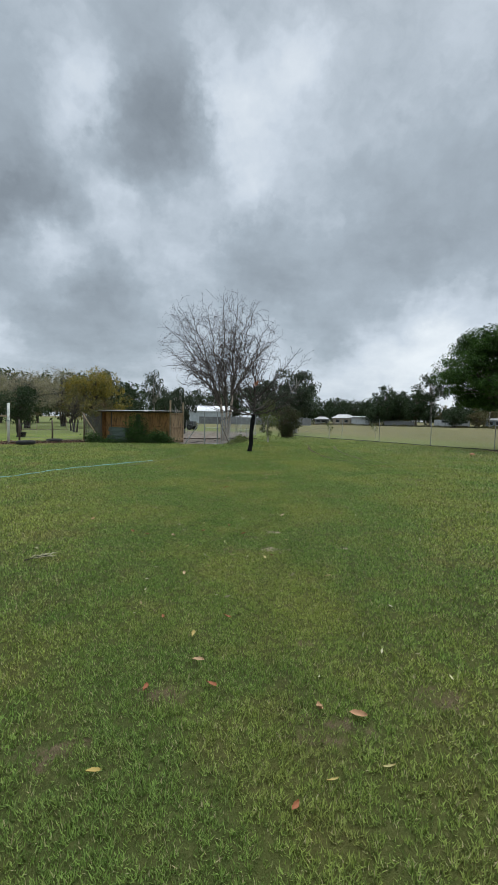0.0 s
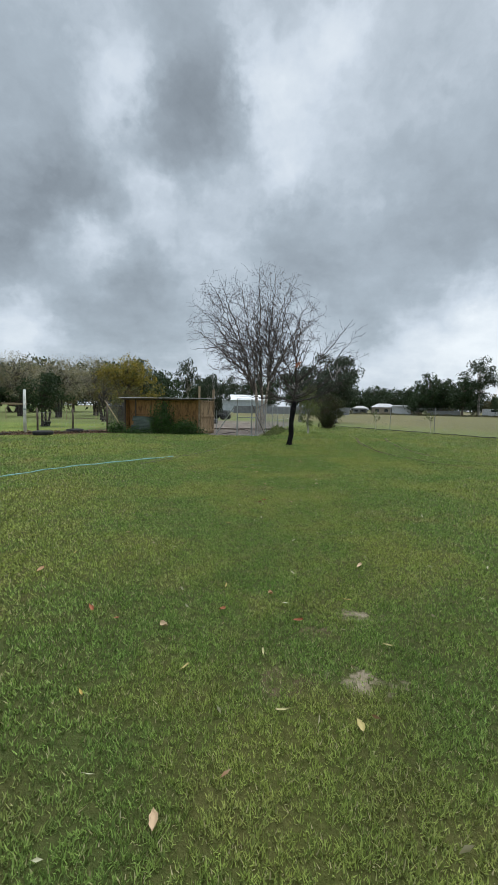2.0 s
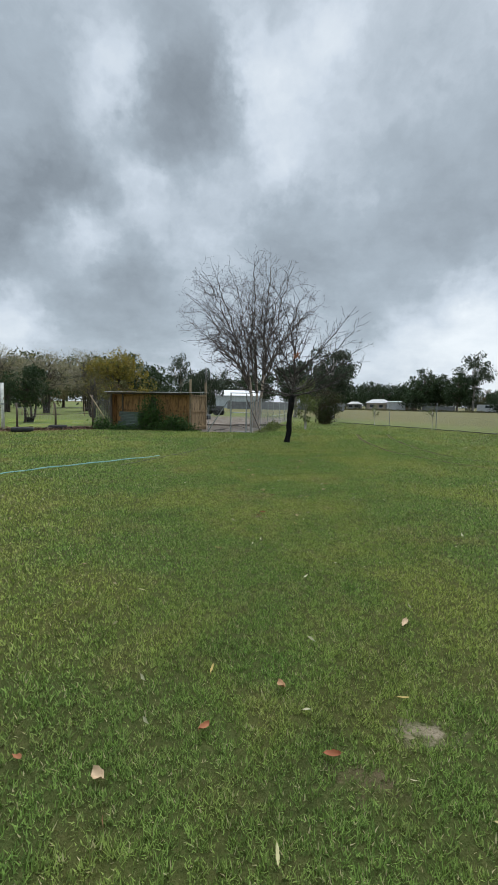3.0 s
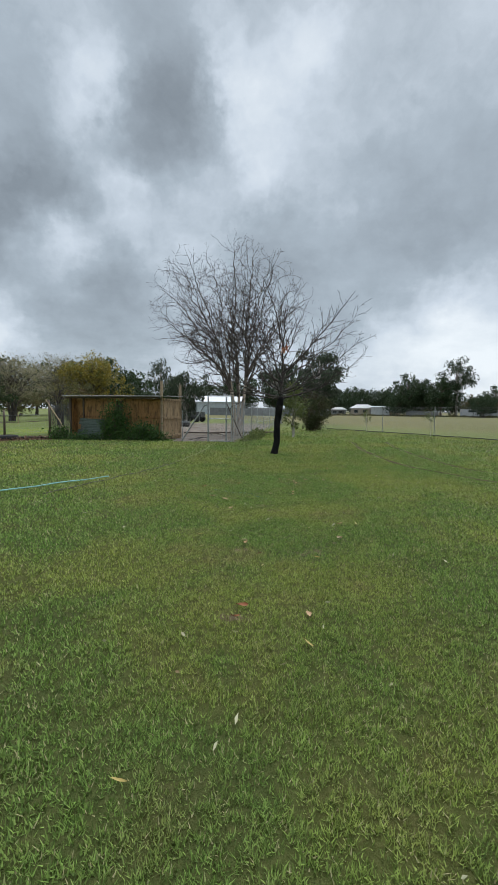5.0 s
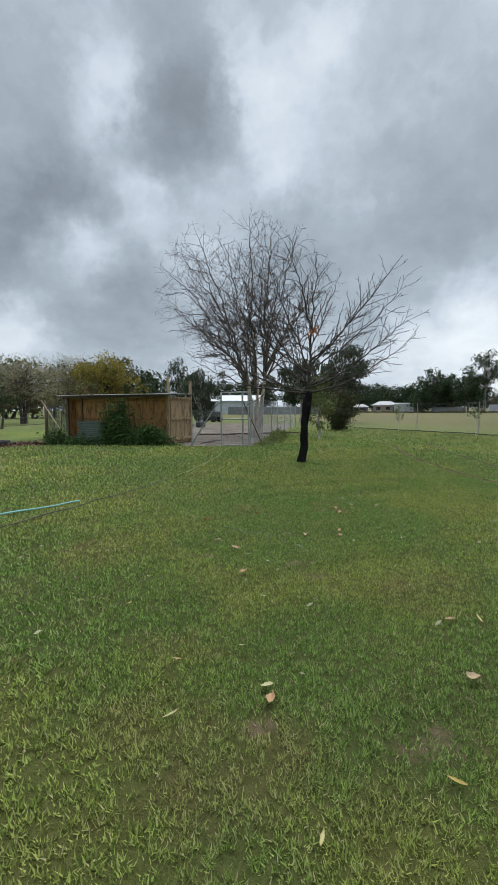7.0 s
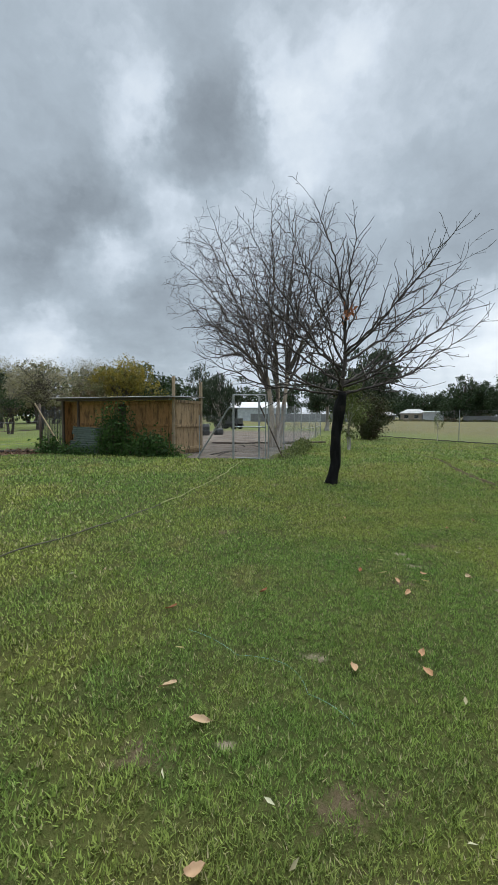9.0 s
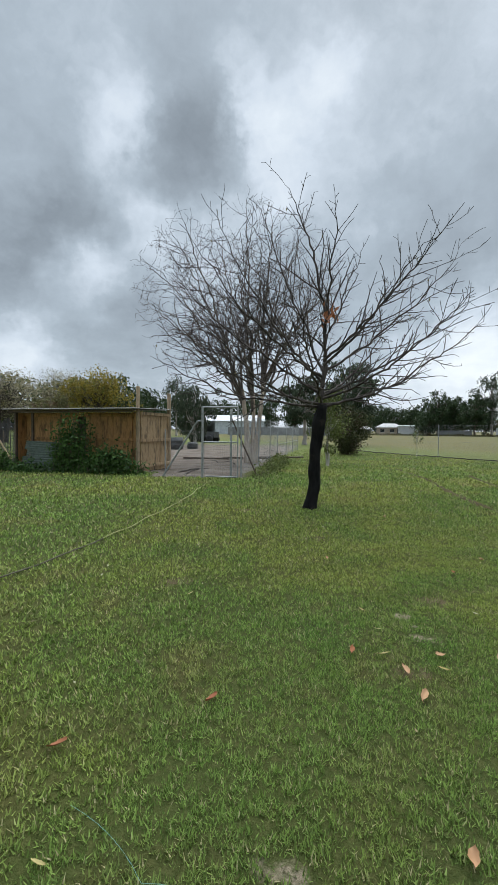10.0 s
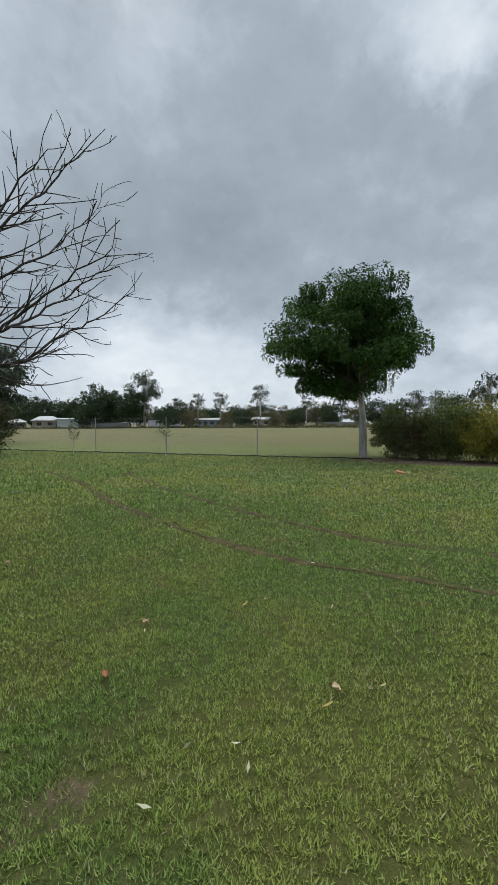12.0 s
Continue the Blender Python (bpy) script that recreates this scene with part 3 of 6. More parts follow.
def build_grass():
    rng = np.random.default_rng(4)
    # densest along the line walked; further off the blades are fewer and larger
    line = np.array([(-0.2, 1.8), (-0.3, 16.0), (2.0, 18.8)])

    def coarse(px, py):
        best = None
        for (ax, ay), (bx, by) in zip(line, line[1:]):
            t = np.clip(((px - ax) * (bx - ax) + (py - ay) * (by - ay)) / ((bx - ax) ** 2 + (by - ay) ** 2), 0, 1)
            d = np.hypot(px - ax - t * (bx - ax), py - ay - t * (by - ay))
            best = d if best is None else np.minimum(best, d)
        return 1 + np.maximum(best - 0.7, 0) / 1.75

    xs, ys = [], []
    for x0 in np.arange(-15.0, 15.0, 2.0):
        for y0 in np.arange(-0.5, 47.0, 2.0):
            gx, gy = np.meshgrid(np.linspace(x0, x0 + 2, 5), np.linspace(y0, y0 + 2, 5))
            most = 21000 / coarse(gx, gy).min() ** 2 * 1.05
            n = int(most * 4)
            px, py = rng.uniform(x0, x0 + 2, n), rng.uniform(y0, y0 + 2, n)
            go = rng.uniform(0, 1, n) * most < 21000 / coarse(px, py) ** 2
            xs.append(px[go])
            ys.append(py[go])
    x, y = np.concatenate(xs), np.concatenate(ys)
    size = coarse(x, y)
    n = len(x)
    ln, wd = 0.018 + 0.0095 * np.minimum(size, 5), 0.0071 * np.minimum(size, 6)
    tuft = value_noise(x, y, 0.03, np.random.default_rng(7)) * 0.7 + value_noise(x, y, 0.075, np.random.default_rng(8)) * 0.3
    broad = value_noise(x, y, 0.9, np.random.default_rng(9))
    keep = rng.uniform(0, 1, n) < np.clip((tuft - 0.27) * 3.4, 0.1, 1) * (0.8 + 0.3 * broad)
    keep &= (x - 15.4) * FNX + (y - 27.3) * FNY < -0.25
    keep &= ~((y > 25.9 + 1.4 * (x < -4.5) - 0.24 * np.minimum(x + 4.3, 0)) & (x < -1.9 + (y - 25.5) * 0.095 + 0.3) & (x > -10.5)) & ~((x < -10.3) & (y - 0.72 * x > 35.4))
    for line in RUTS:
        for (ax, ay), (bx, by) in zip(line, line[1:]):
            t = np.clip(((x - ax) * (bx - ax) + (y - ay) * (by - ay)) / ((bx - ax) ** 2 + (by - ay) ** 2), 0, 1)
            keep &= (np.hypot(x - ax - t * (bx - ax), y - ay - t * (by - ay)) > 0.1) | (rng.uniform(0, 1, n) < 0.12)
    for bx, by, r in BARE:
        keep &= ((x - bx) ** 2 + 2 * (y - by) ** 2 > (r * 0.55) ** 2) | (rng.uniform(0, 1, n) < 0.15)
    for bx, by, r in WORN:
        keep &= ((x - bx) ** 2 + 2 * (y - by) ** 2 > (r * rng.uniform(0.2, 1.1, n)) ** 2) | (rng.uniform(0, 1, n) < 0.35)
    x, y, tuft, ln, wd = x[keep], y[keep], tuft[keep], ln[keep], wd[keep]
    n = len(x)
    z = 0.17 * np.exp(-((x + 2.5) ** 2 / 60 + (y - 26) ** 2 / 30)) + 0.012 * np.sin(x * 0.9 + 1) * np.sin(y * 0.7) - 0.003
    a = rng.uniform(0, 2 * PI, n)
    lean = rng.uniform(0.25, 1.2, n)
    L = ln * rng.uniform(0.5, 1.25, n) * (0.45 + 1.0 * tuft)
    W = wd * rng.uniform(0.6, 1.3, n)
    d = np.stack([np.cos(a), np.sin(a), np.zeros(n)], 1)
    turn = a + rng.uniform(-0.5, 0.5, n)
    s = np.stack([-np.sin(turn), np.cos(turn), np.zeros(n)], 1)
    p = np.stack([x, y, z], 1)
    up = np.array([0, 0, 1.0])
    tip = p + d * (L * np.sin(lean) * 1.05)[:, None] + up * (L * np.cos(lean) + 0.004)[:, None]
    v = np.stack([p - s * W[:, None] * 0.5, p + s * W[:, None] * 0.5, tip], 1)
    me = array_mesh("grass", v.reshape(-1, 3), np.arange(n * 3), np.arange(n) * 3, M_BLADE)
    ob = new("grass", me)
    tagged(ob, "short mown green grass blades covering the lawn", "grass", kind="stuff")


build_grass()


# ---- bare trees ----
def limb(store, rng, p, d, length, r, depth, cfg):
    """One branch: bends upward, throws side branches, thins to its tip."""
    n = max(3, int(length / cfg["seg"][min(depth, len(cfg["seg"]) - 1)]))
    seg = length / n
    pts, radii = [p.copy()], [r]
    d = d.normalized()
    rt = cfg["tip"]
    side = rng.uniform(0, 2 * PI)
    for i in range(1, n + 1):
        t = i / n
        d = d + Vector(rng.normal(size=3)) * cfg["wob"] + Vector((0, 0, 1)) * cfg["up"][min(depth, len(cfg["up"]) - 1)] * seg * max(0.0, 1.15 - d.z * 1.25)
        d.normalize()
        p = p + d * seg
        if depth and "hull" in cfg:
            hc, hr = cfg["hull"]
            if sum(((p[k] - hc[k]) / hr[k]) ** 2 for k in range(3)) > 1.04 and i > 2:
                break
        rr = rt + (r - rt) * (1 - t) ** 0.8
        pts.append(p.copy())
        radii.append(rr)
        kids = cfg["kids"]
        if depth < cfg["depth"] and t > cfg["clear"][min(depth, len(cfg["clear"]) - 1)] and rng.uniform() < kids[min(depth, len(kids) - 1)]:
            side += 2.4 + rng.uniform(-0.5, 0.5)
            a = d.cross(Vector((0.2, 0.1, 1))).normalized()
            b = d.cross(a).normalized()
            out = a * math.cos(side) + b * math.sin(side)
            ang = radians(rng.uniform(*cfg["angle"]))
            nd = d * math.cos(ang) + out * math.sin(ang)
            ln = length * (1.0 - 0.55 * t) * rng.uniform(*cfg["ratio"])
            if ln > cfg["least"]:
                limb(store, rng, p, nd, ln, max(rr * 0.68, rt), depth + 1, cfg)
    store.append((depth, pts, radii))
    return p


def arch(store, rng, a, c, b, r, cfg):
    """A main limb bowed from a over c to b, with side branches."""
    length = (c - a).length + (b - c).length
    n = max(6, int(length / cfg["seg"][0]))
    pts, radii = [], []
    side = rng.uniform(0, 2 * PI)
    sway = Vector((0, 0, 0))
    for i in range(n + 1):
        t = i / n
        sway = sway * 0.8 + Vector(rng.normal(size=3)) * cfg["sway"] * min(1.0, 4 * t)
        p = a * (1 - t) ** 2 + c * (2 * t * (1 - t)) + b * t * t + sway
        rr = cfg["tip"] + (r - cfg["tip"]) * (1 - t) ** 0.85
        d = ((c - a) * (1 - t) + (b - c) * t).normalized()
        pts.append(p)
        radii.append(rr)
        if t > cfg["clear"][0] and rng.uniform() < cfg["kids"][0]:
            side += 2.4 + rng.uniform(-0.5, 0.5)
            u = d.cross(Vector((0.2, 0.1, 1))).normalized()
            v = d.cross(u).normalized()
            ang = radians(rng.uniform(*cfg["angle"]))
            nd = d * math.cos(ang) + (u * math.cos(side) + v * math.sin(side)) * math.sin(ang)
            ln = length * (1.0 - cfg["taper"] * t) * rng.uniform(*cfg["ratio"])
            if ln > cfg["least"]:
                limb(store, rng, p, nd, ln, max(rr * 0.62, cfg["tip"]), 1, cfg)
    store.append((0, pts, radii))


def to_geo(store, sides):
    g = Geo()
    for depth, pts, radii in store:
        g.tube(pts, radii, sides[min(depth, len(sides) - 1)])
    return g


def charred_tree():
    """The small bare tree with a blackened trunk."""
    x, y = -0.1, 22.05
    t = thing("bare_tree", at(x, y), "small leafless tree with black charred trunk on lawn", "tree")
    rng = np.random.default_rng(21)
    g, rings = Geo(), []
    for i in range(25):
        h = -0.06 + 1.95 * i / 24
        k = i / 24
        cx = 0.17 * k + 0.025 * math.sin(h * 4)
        rad = 0.112 - 0.018 * k + 0.03 * math.exp(-(h / 0.13) ** 2) + 0.03 * math.exp(-((h - 1.55) / 0.2) ** 2)
        ring = []
        for j in range(18):
            a = 2 * PI * j / 18
            nz = noise.noise(Vector((math.cos(a) * 1.3, math.sin(a) * 1.3, h * 3.5)))
            nz2 = noise.noise(Vector((math.cos(a) * 4, math.sin(a) * 4, h * 9)))
            q = rad * (1 + 0.28 * nz + 0.12 * nz2)
            ring.append(Vector((cx + q * math.cos(a), q * math.sin(a), h)))
        rings.append(ring)
    g.quadstrip(rings)
    part("trunk", g, M_CHAR, t, "black charred trunk with knots", True)
    fork = Vector((0.18, 0, 1.82))
    # height of the start, then the bow and the tip of each limb
    low = [(1.85, 1.5, -0.1, 2.15, 2.85, -0.2, 3.3), (1.9, 1.2, 0.4, 2.0, 2.3, 0.9, 2.65), (2.05, 1.5, 0.1, 2.55, 2.9, 0.2, 3.95), (1.85, -1.5, 0.0, 1.95, -2.9, 0.1, 2.75),
           (1.9, -1.3, -0.4, 2.1, -2.6, -0.7, 3.2), (2.1, -1.2, 0.4, 2.8, -2.6, 0.7, 4.4), (1.9, -0.8, -0.8, 2.0, -1.7, -1.5, 3.0), (2.0, 0.3, 1.3, 2.1, 0.5, 2.6, 3.4),
           (1.95, 0.0, -1.2, 2.1, -0.4, -2.4, 3.2), (2.0, 1.1, -1.0, 2.2, 1.9, -1.9, 3.1), (2.1, 1.0, 1.0, 2.4, 1.8, 1.8, 3.9)]
    high = [(2.0, 0.35, 0.0, 3.8, -0.38, 0.1, 5.8), (2.6, 1.35, -0.2, 3.6, 2.45, -0.2, 5.35), (2.5, 1.5, 0.5, 3.1, 2.7, 0.6, 4.8), (2.9, 0.5, 0.3, 3.8, 1.0, 0.9, 5.0), (3.1, 0.3, -0.4, 3.9, 0.35, -0.9, 5.1),
            (2.5, -0.3, 0.1, 3.6, -1.0, 0.4, 5.6), (2.3, -0.9, 0.1, 3.4, -1.75, 0.2, 5.35), (2.4, -0.9, -0.6, 2.9, -1.9, -1.2, 4.3), (2.7, 0.9, -0.6, 3.1, 1.6, -1.0, 4.3)]
    cfg = dict(seg=[0.12, 0.1, 0.085, 0.07], up=[0.36, 0.42, 0.5, 0.55], wob=0.1, sway=0.02, tip=0.0042, kids=[0.85, 0.55, 0.35], clear=[0.18, 0.12, 0.15],
               angle=(26, 62), ratio=(0.14, 0.4), least=0.08, depth=3, taper=0.5)
    main, twigs = [], []
    for row in low + high:
        store = []
        h = row[0]
        arch(store, rng, Vector((0.12 + 0.03 * h, 0, h)), Vector(row[1:4]), Vector(row[4:7]), 0.042 if row is high[0] else 0.026, cfg)
        for s in store:
            (main if s[0] == 0 else twigs).append(s)
    for s in main:
        g = Geo()
        g.tube(s[1], s[2], 7)
        part("limb", g, M_TWIG, t, smooth=True)
    part("branch_crown", to_geo(twigs, [6, 5, 4, 3]), M_TWIG, t, smooth=True)
    # the last few leaves and a nest-like clump of dry ones
    ends = [s[1][-1] for s in twigs if s[1][-1].z > 2.3]
    pick = [ends[int(i)] for i in rng.choice(len(ends), 26, replace=False)]
    one = leaf_mesh("leaf", np.array([[0.0, 0, -0.05]]), 0.1, M_SAP, rng, 2.5)
    for p in pick:
        b = part("leaf", one, None, t, "last yellowing leaf")
        b.matrix_basis = Matrix.Translation(p) @ pose(0, 0, 0, 0, 0, rng.uniform(0, 360))
    c = np.array([0.3, -0.2, 3.45]) + rng.normal(size=(26, 3)) * 0.07
    part("dry_leaves", leaf_mesh("dry_leaves", c, 0.13, M_DEADRED, rng, 0.6), None, t, "rust-brown clump of dry leaves")


def pale_tree():
    """The large bare tree with pale peeling stems, inside the pen."""
    x, y = -2.05, 33.2
    t = thing("bare_tree", at(x, y), "tall leafless tree with pale peeling stems in pen", "tree")
    rng = np.random.default_rng(8)
    stems = [(Vector((-0.12, 0, -0.05)), Vector((-0.42, 0.05, 3.3)), 0.15), (Vector((0.1, 0.03, -0.05)), Vector((0.52, 0.0, 3.5)), 0.135), (Vector((0.0, 0.14, -0.05)), Vector((0.06, 0.3, 3.2)), 0.12)]
    for a, b, r in stems:
        g = Geo()
        pts = bend(a, b, Vector((0.05, 0, 0)), 10, 0.015, rng)
        g.tube(pts, [r * (1.4 - 0.4 * min(1, i / 3)) * (1 - 0.045 * i) for i in range(11)], 12)
        part("trunk", g, M_PALE, t, "pale cream peeling trunk", True)
    middle, reach = Vector((-0.55, 0, 7.35)), Vector((4.8, 3.9, 4.05))
    cfg = dict(seg=[0.25, 0.18, 0.14, 0.12, 0.11], up=[0.02, 0.05, 0.02, -0.02], wob=0.21, sway=0.05, tip=0.0046, kids=[0.9, 0.76, 0.66, 0.5], clear=[0.22, 0.1, 0.06],
               angle=(30, 74), ratio=(0.26, 0.46), least=0.17, depth=4, taper=0.35, hull=(middle, reach))
    main, twigs = [], []
    limbs = 24
    for k in range(limbs):
        # ends spread evenly over the dome of the crown
        cz = 0.98 - 1.45 * (k + 0.5) / limbs
        az = k * 2.39996 + rng.uniform(-0.2, 0.2)
        cr = math.sqrt(1 - cz * cz)
        way_out = Vector((cr * math.cos(az), cr * math.sin(az), cz)) * rng.uniform(0.9, 1.04)
        tip = Vector(way_out[i] * reach[i] + middle[i] for i in range(3))
        stem = stems[0 if tip.x < -1.6 else 1 if tip.x > 0.2 else 2]
        a = stem[0].lerp(stem[1], rng.uniform(0.72, 1.0))
        c = Vector((a.x + (tip.x - a.x) * 0.38, a.y + (tip.y - a.y) * 0.38, a.z + (tip.z - a.z) * 0.5 + 0.5))
        store = []
        arch(store, rng, a, c, tip, rng.uniform(0.045, 0.068), cfg)
        for s in store:
            (main if s[0] == 0 else twigs).append(s)
    for s in main:
        g = Geo()
        g.tube(s[1], s[2], 7)
        part("limb", g, M_LIMB, t, smooth=True)
    part("branch_crown", to_geo(twigs, [5, 4, 3, 3, 3]), M_TWIG_FAR, t, smooth=True)
    return len(twigs)


charred_tree()
pale_tree()


# ---- leafy trees ----
def leafy_tree(name, m, label, height, width, base, clumps, per, size, leaf, bark, seed, trunk_r, stems=1, shape=0.5, open_=0.62, droop=0.3,
               category="tree", flat=0.62, lean=0.0, slim=0.42, lift=0.0, clump_r=1.0, top=0.1, square=2.0, wood=None):
    """A trunk, limbs to every clump, and clumps of leaves over an uneven crown."""
    t = thing(name, m, label, category)
    rng = np.random.default_rng(seed)
    cz, rz, rx = (height + base) / 2, (height - base) / 2, width / 2
    centres = []
    tries = 0
    while len(centres) < clumps and tries < 5000:
        tries += 1
        p = rng.uniform(-1, 1, 3)
        q = (np.abs(p) ** square).sum() ** (1 / square)
        if q > 1 or q < shape * rng.uniform(0.3, 1):
            continue
        bulge = 0.72 + 0.28 * (math.sin(math.atan2(p[1], p[0]) * 3 + seed) * 0.5 + math.sin(p[2] * 4 + seed * 1.7) * 0.5)
        bulge *= 1 + top * p[2]
        c = np.array([p[0] * rx * bulge + lean, p[1] * rx * bulge, cz + p[2] * rz * (0.9 + 0.1 * bulge)])
        centres.append(c)
    fork = Vector((lean * 0.2, 0, base + (height - base) * 0.06 + lift))
    g = Geo()
    for s in range(stems):
        a0 = 2 * PI * s / max(1, stems)
        off = Vector((math.cos(a0), math.sin(a0), 0)) * (trunk_r * 1.4 if stems > 1 else 0)
        pts = bend(off + Vector((0, 0, -0.06)), fork + off * 2.2, Vector((0.03, 0.02, 0)), 7, trunk_r * 0.12, rng)
        g.tube(pts, [trunk_r * (1.45 if i == 0 else 1.12 - 0.05 * i) for i in range(8)], 9)
    part("trunk", g, bark, t, smooth=True)
    g = Geo()
    for c in centres:
        c = Vector(c)
        start = fork.lerp(Vector((lean * 0.5, 0, c.z)), rng.uniform(0.0, 0.55) if c.z > fork.z else 0.1)
        g.tube(bend(start, c, Vector((0, 0, 0.12 * (c - start).length)), 4, 0.03 * width, rng), [trunk_r * k for k in (0.42, 0.32, 0.22, 0.14, 0.06)], 5)
    g.tube([fork, Vector((lean * 0.4, 0, cz)), Vector((lean * 0.7, 0, cz + rz * 0.6))], [trunk_r * 0.75, trunk_r * 0.45, trunk_r * 0.15], 6)
    part("branchwork", g, wood or bark, t, smooth=True)
    allc, alla = [], []
    for c in centres:
        cr = rx * open_ * rng.uniform(0.32, 0.62) * clump_r
        k = int(per * rng.uniform(0.6, 1.3))
        p = rng.normal(size=(k, 3))
        p /= np.linalg.norm(p, axis=1)[:, None]
        p *= rng.uniform(0.25, 1, (k, 1)) ** 0.45 * cr
        p *= 1 + 0.25 * np.sin(p[:, :1] * 5 / cr + seed) 
        alla.append(p / cr)
        p[:, 2] *= flat
        allc.append(c + p)
    allc, alla = np.concatenate(allc), np.concatenate(alla)
    ok = allc[:, 2] > 0.05
    alla[:, 2] -= droop
    part("crown", leaf_mesh("crown", allc[ok], size, leaf, rng, droop, slim, alla[ok]), None, t)
    return t


shade = leafy_tree("shade_tree", at(16.1, 27.7, -54), "rounded dark green leafy tree with pale grey trunk", 7.6, 7.0, 2.75, 150, 640, 0.13, M_LEAF, M_TRUNK, 5, 0.15,
                   shape=0.55, open_=0.42, droop=0.35, lean=-0.7, slim=0.36, top=0.1, square=3.6, wood=M_LIMB)

# hedge of shrubs beside the shade tree
for i, (hx, hy, hh, hw, mat_, s) in enumerate(((17.0, 26.7, 2.2, 1.6, M_HEDGE, 31), (17.3, 25.6, 2.1, 1.8, M_BRUSH, 32), (17.4, 24.5, 2.6, 2.0, M_HEDGE, 33),
                                              (17.55, 23.3, 2.5, 2.0, M_HEDGEGOLD, 34), (18.5, 21.9, 2.4, 2.3, M_HEDGE, 35), (19.8, 20.1, 2.5, 2.3, M_BRUSH, 36), (20.6, 18.5, 2.4, 2.3, M_HEDGE, 37))):
    lab = "dense olive-green shrub in hedge row" if mat_ is not M_HEDGEGOLD else "golden-leaved shrub in hedge row"
    b = leafy_tree("shrub", at(hx, hy), lab, hh, hw * 1.4, -0.05, 46, 240, 0.105, mat_, M_DARKPOST, s, 0.035, stems=4, shape=0.4, open_=0.75, category="shrub", flat=0.85)
    tagged(b, group="hedge by the paddock fence")

# bushes at the end of the pen fence
leafy_tree("bush", at(3.45, 41.3), "large dark rounded bush with brownish leaves", 2.9, 2.9, -0.1, 56, 240, 0.12, M_BUSH, M_DARKPOST, 41, 0.07, stems=3, shape=0.4, open_=0.75, category="shrub", flat=0.85)
leafy_tree("tall_shrub", at(1.2, 31.9), "slender upright shrub with sparse green leaves", 3.4, 1.5, 0.4, 30, 120, 0.1, M_HEDGE, M_TRUNK, 42, 0.025, stems=5, shape=0.2, open_=0.8, category="shrub", flat=1.2)
# saplings by the paddock fence
leafy_tree("sapling", at(7.35, 40.3), "thin young sapling with sparse yellowish leaves", 1.9, 1.0, 0.7, 12, 26, 0.09, M_SAP, M_TRUNK, 43, 0.014, shape=0.2, open_=0.6, category="sapling", flat=1.0)
leafy_tree("sapling", at(10.0, 34.7), "thin young sapling with drooping reddish leaves", 1.75, 1.3, 0.8, 9, 20, 0.1, M_SAP, M_TRUNK, 44, 0.014, shape=0.3, open_=0.5, category="sapling", flat=1.2)


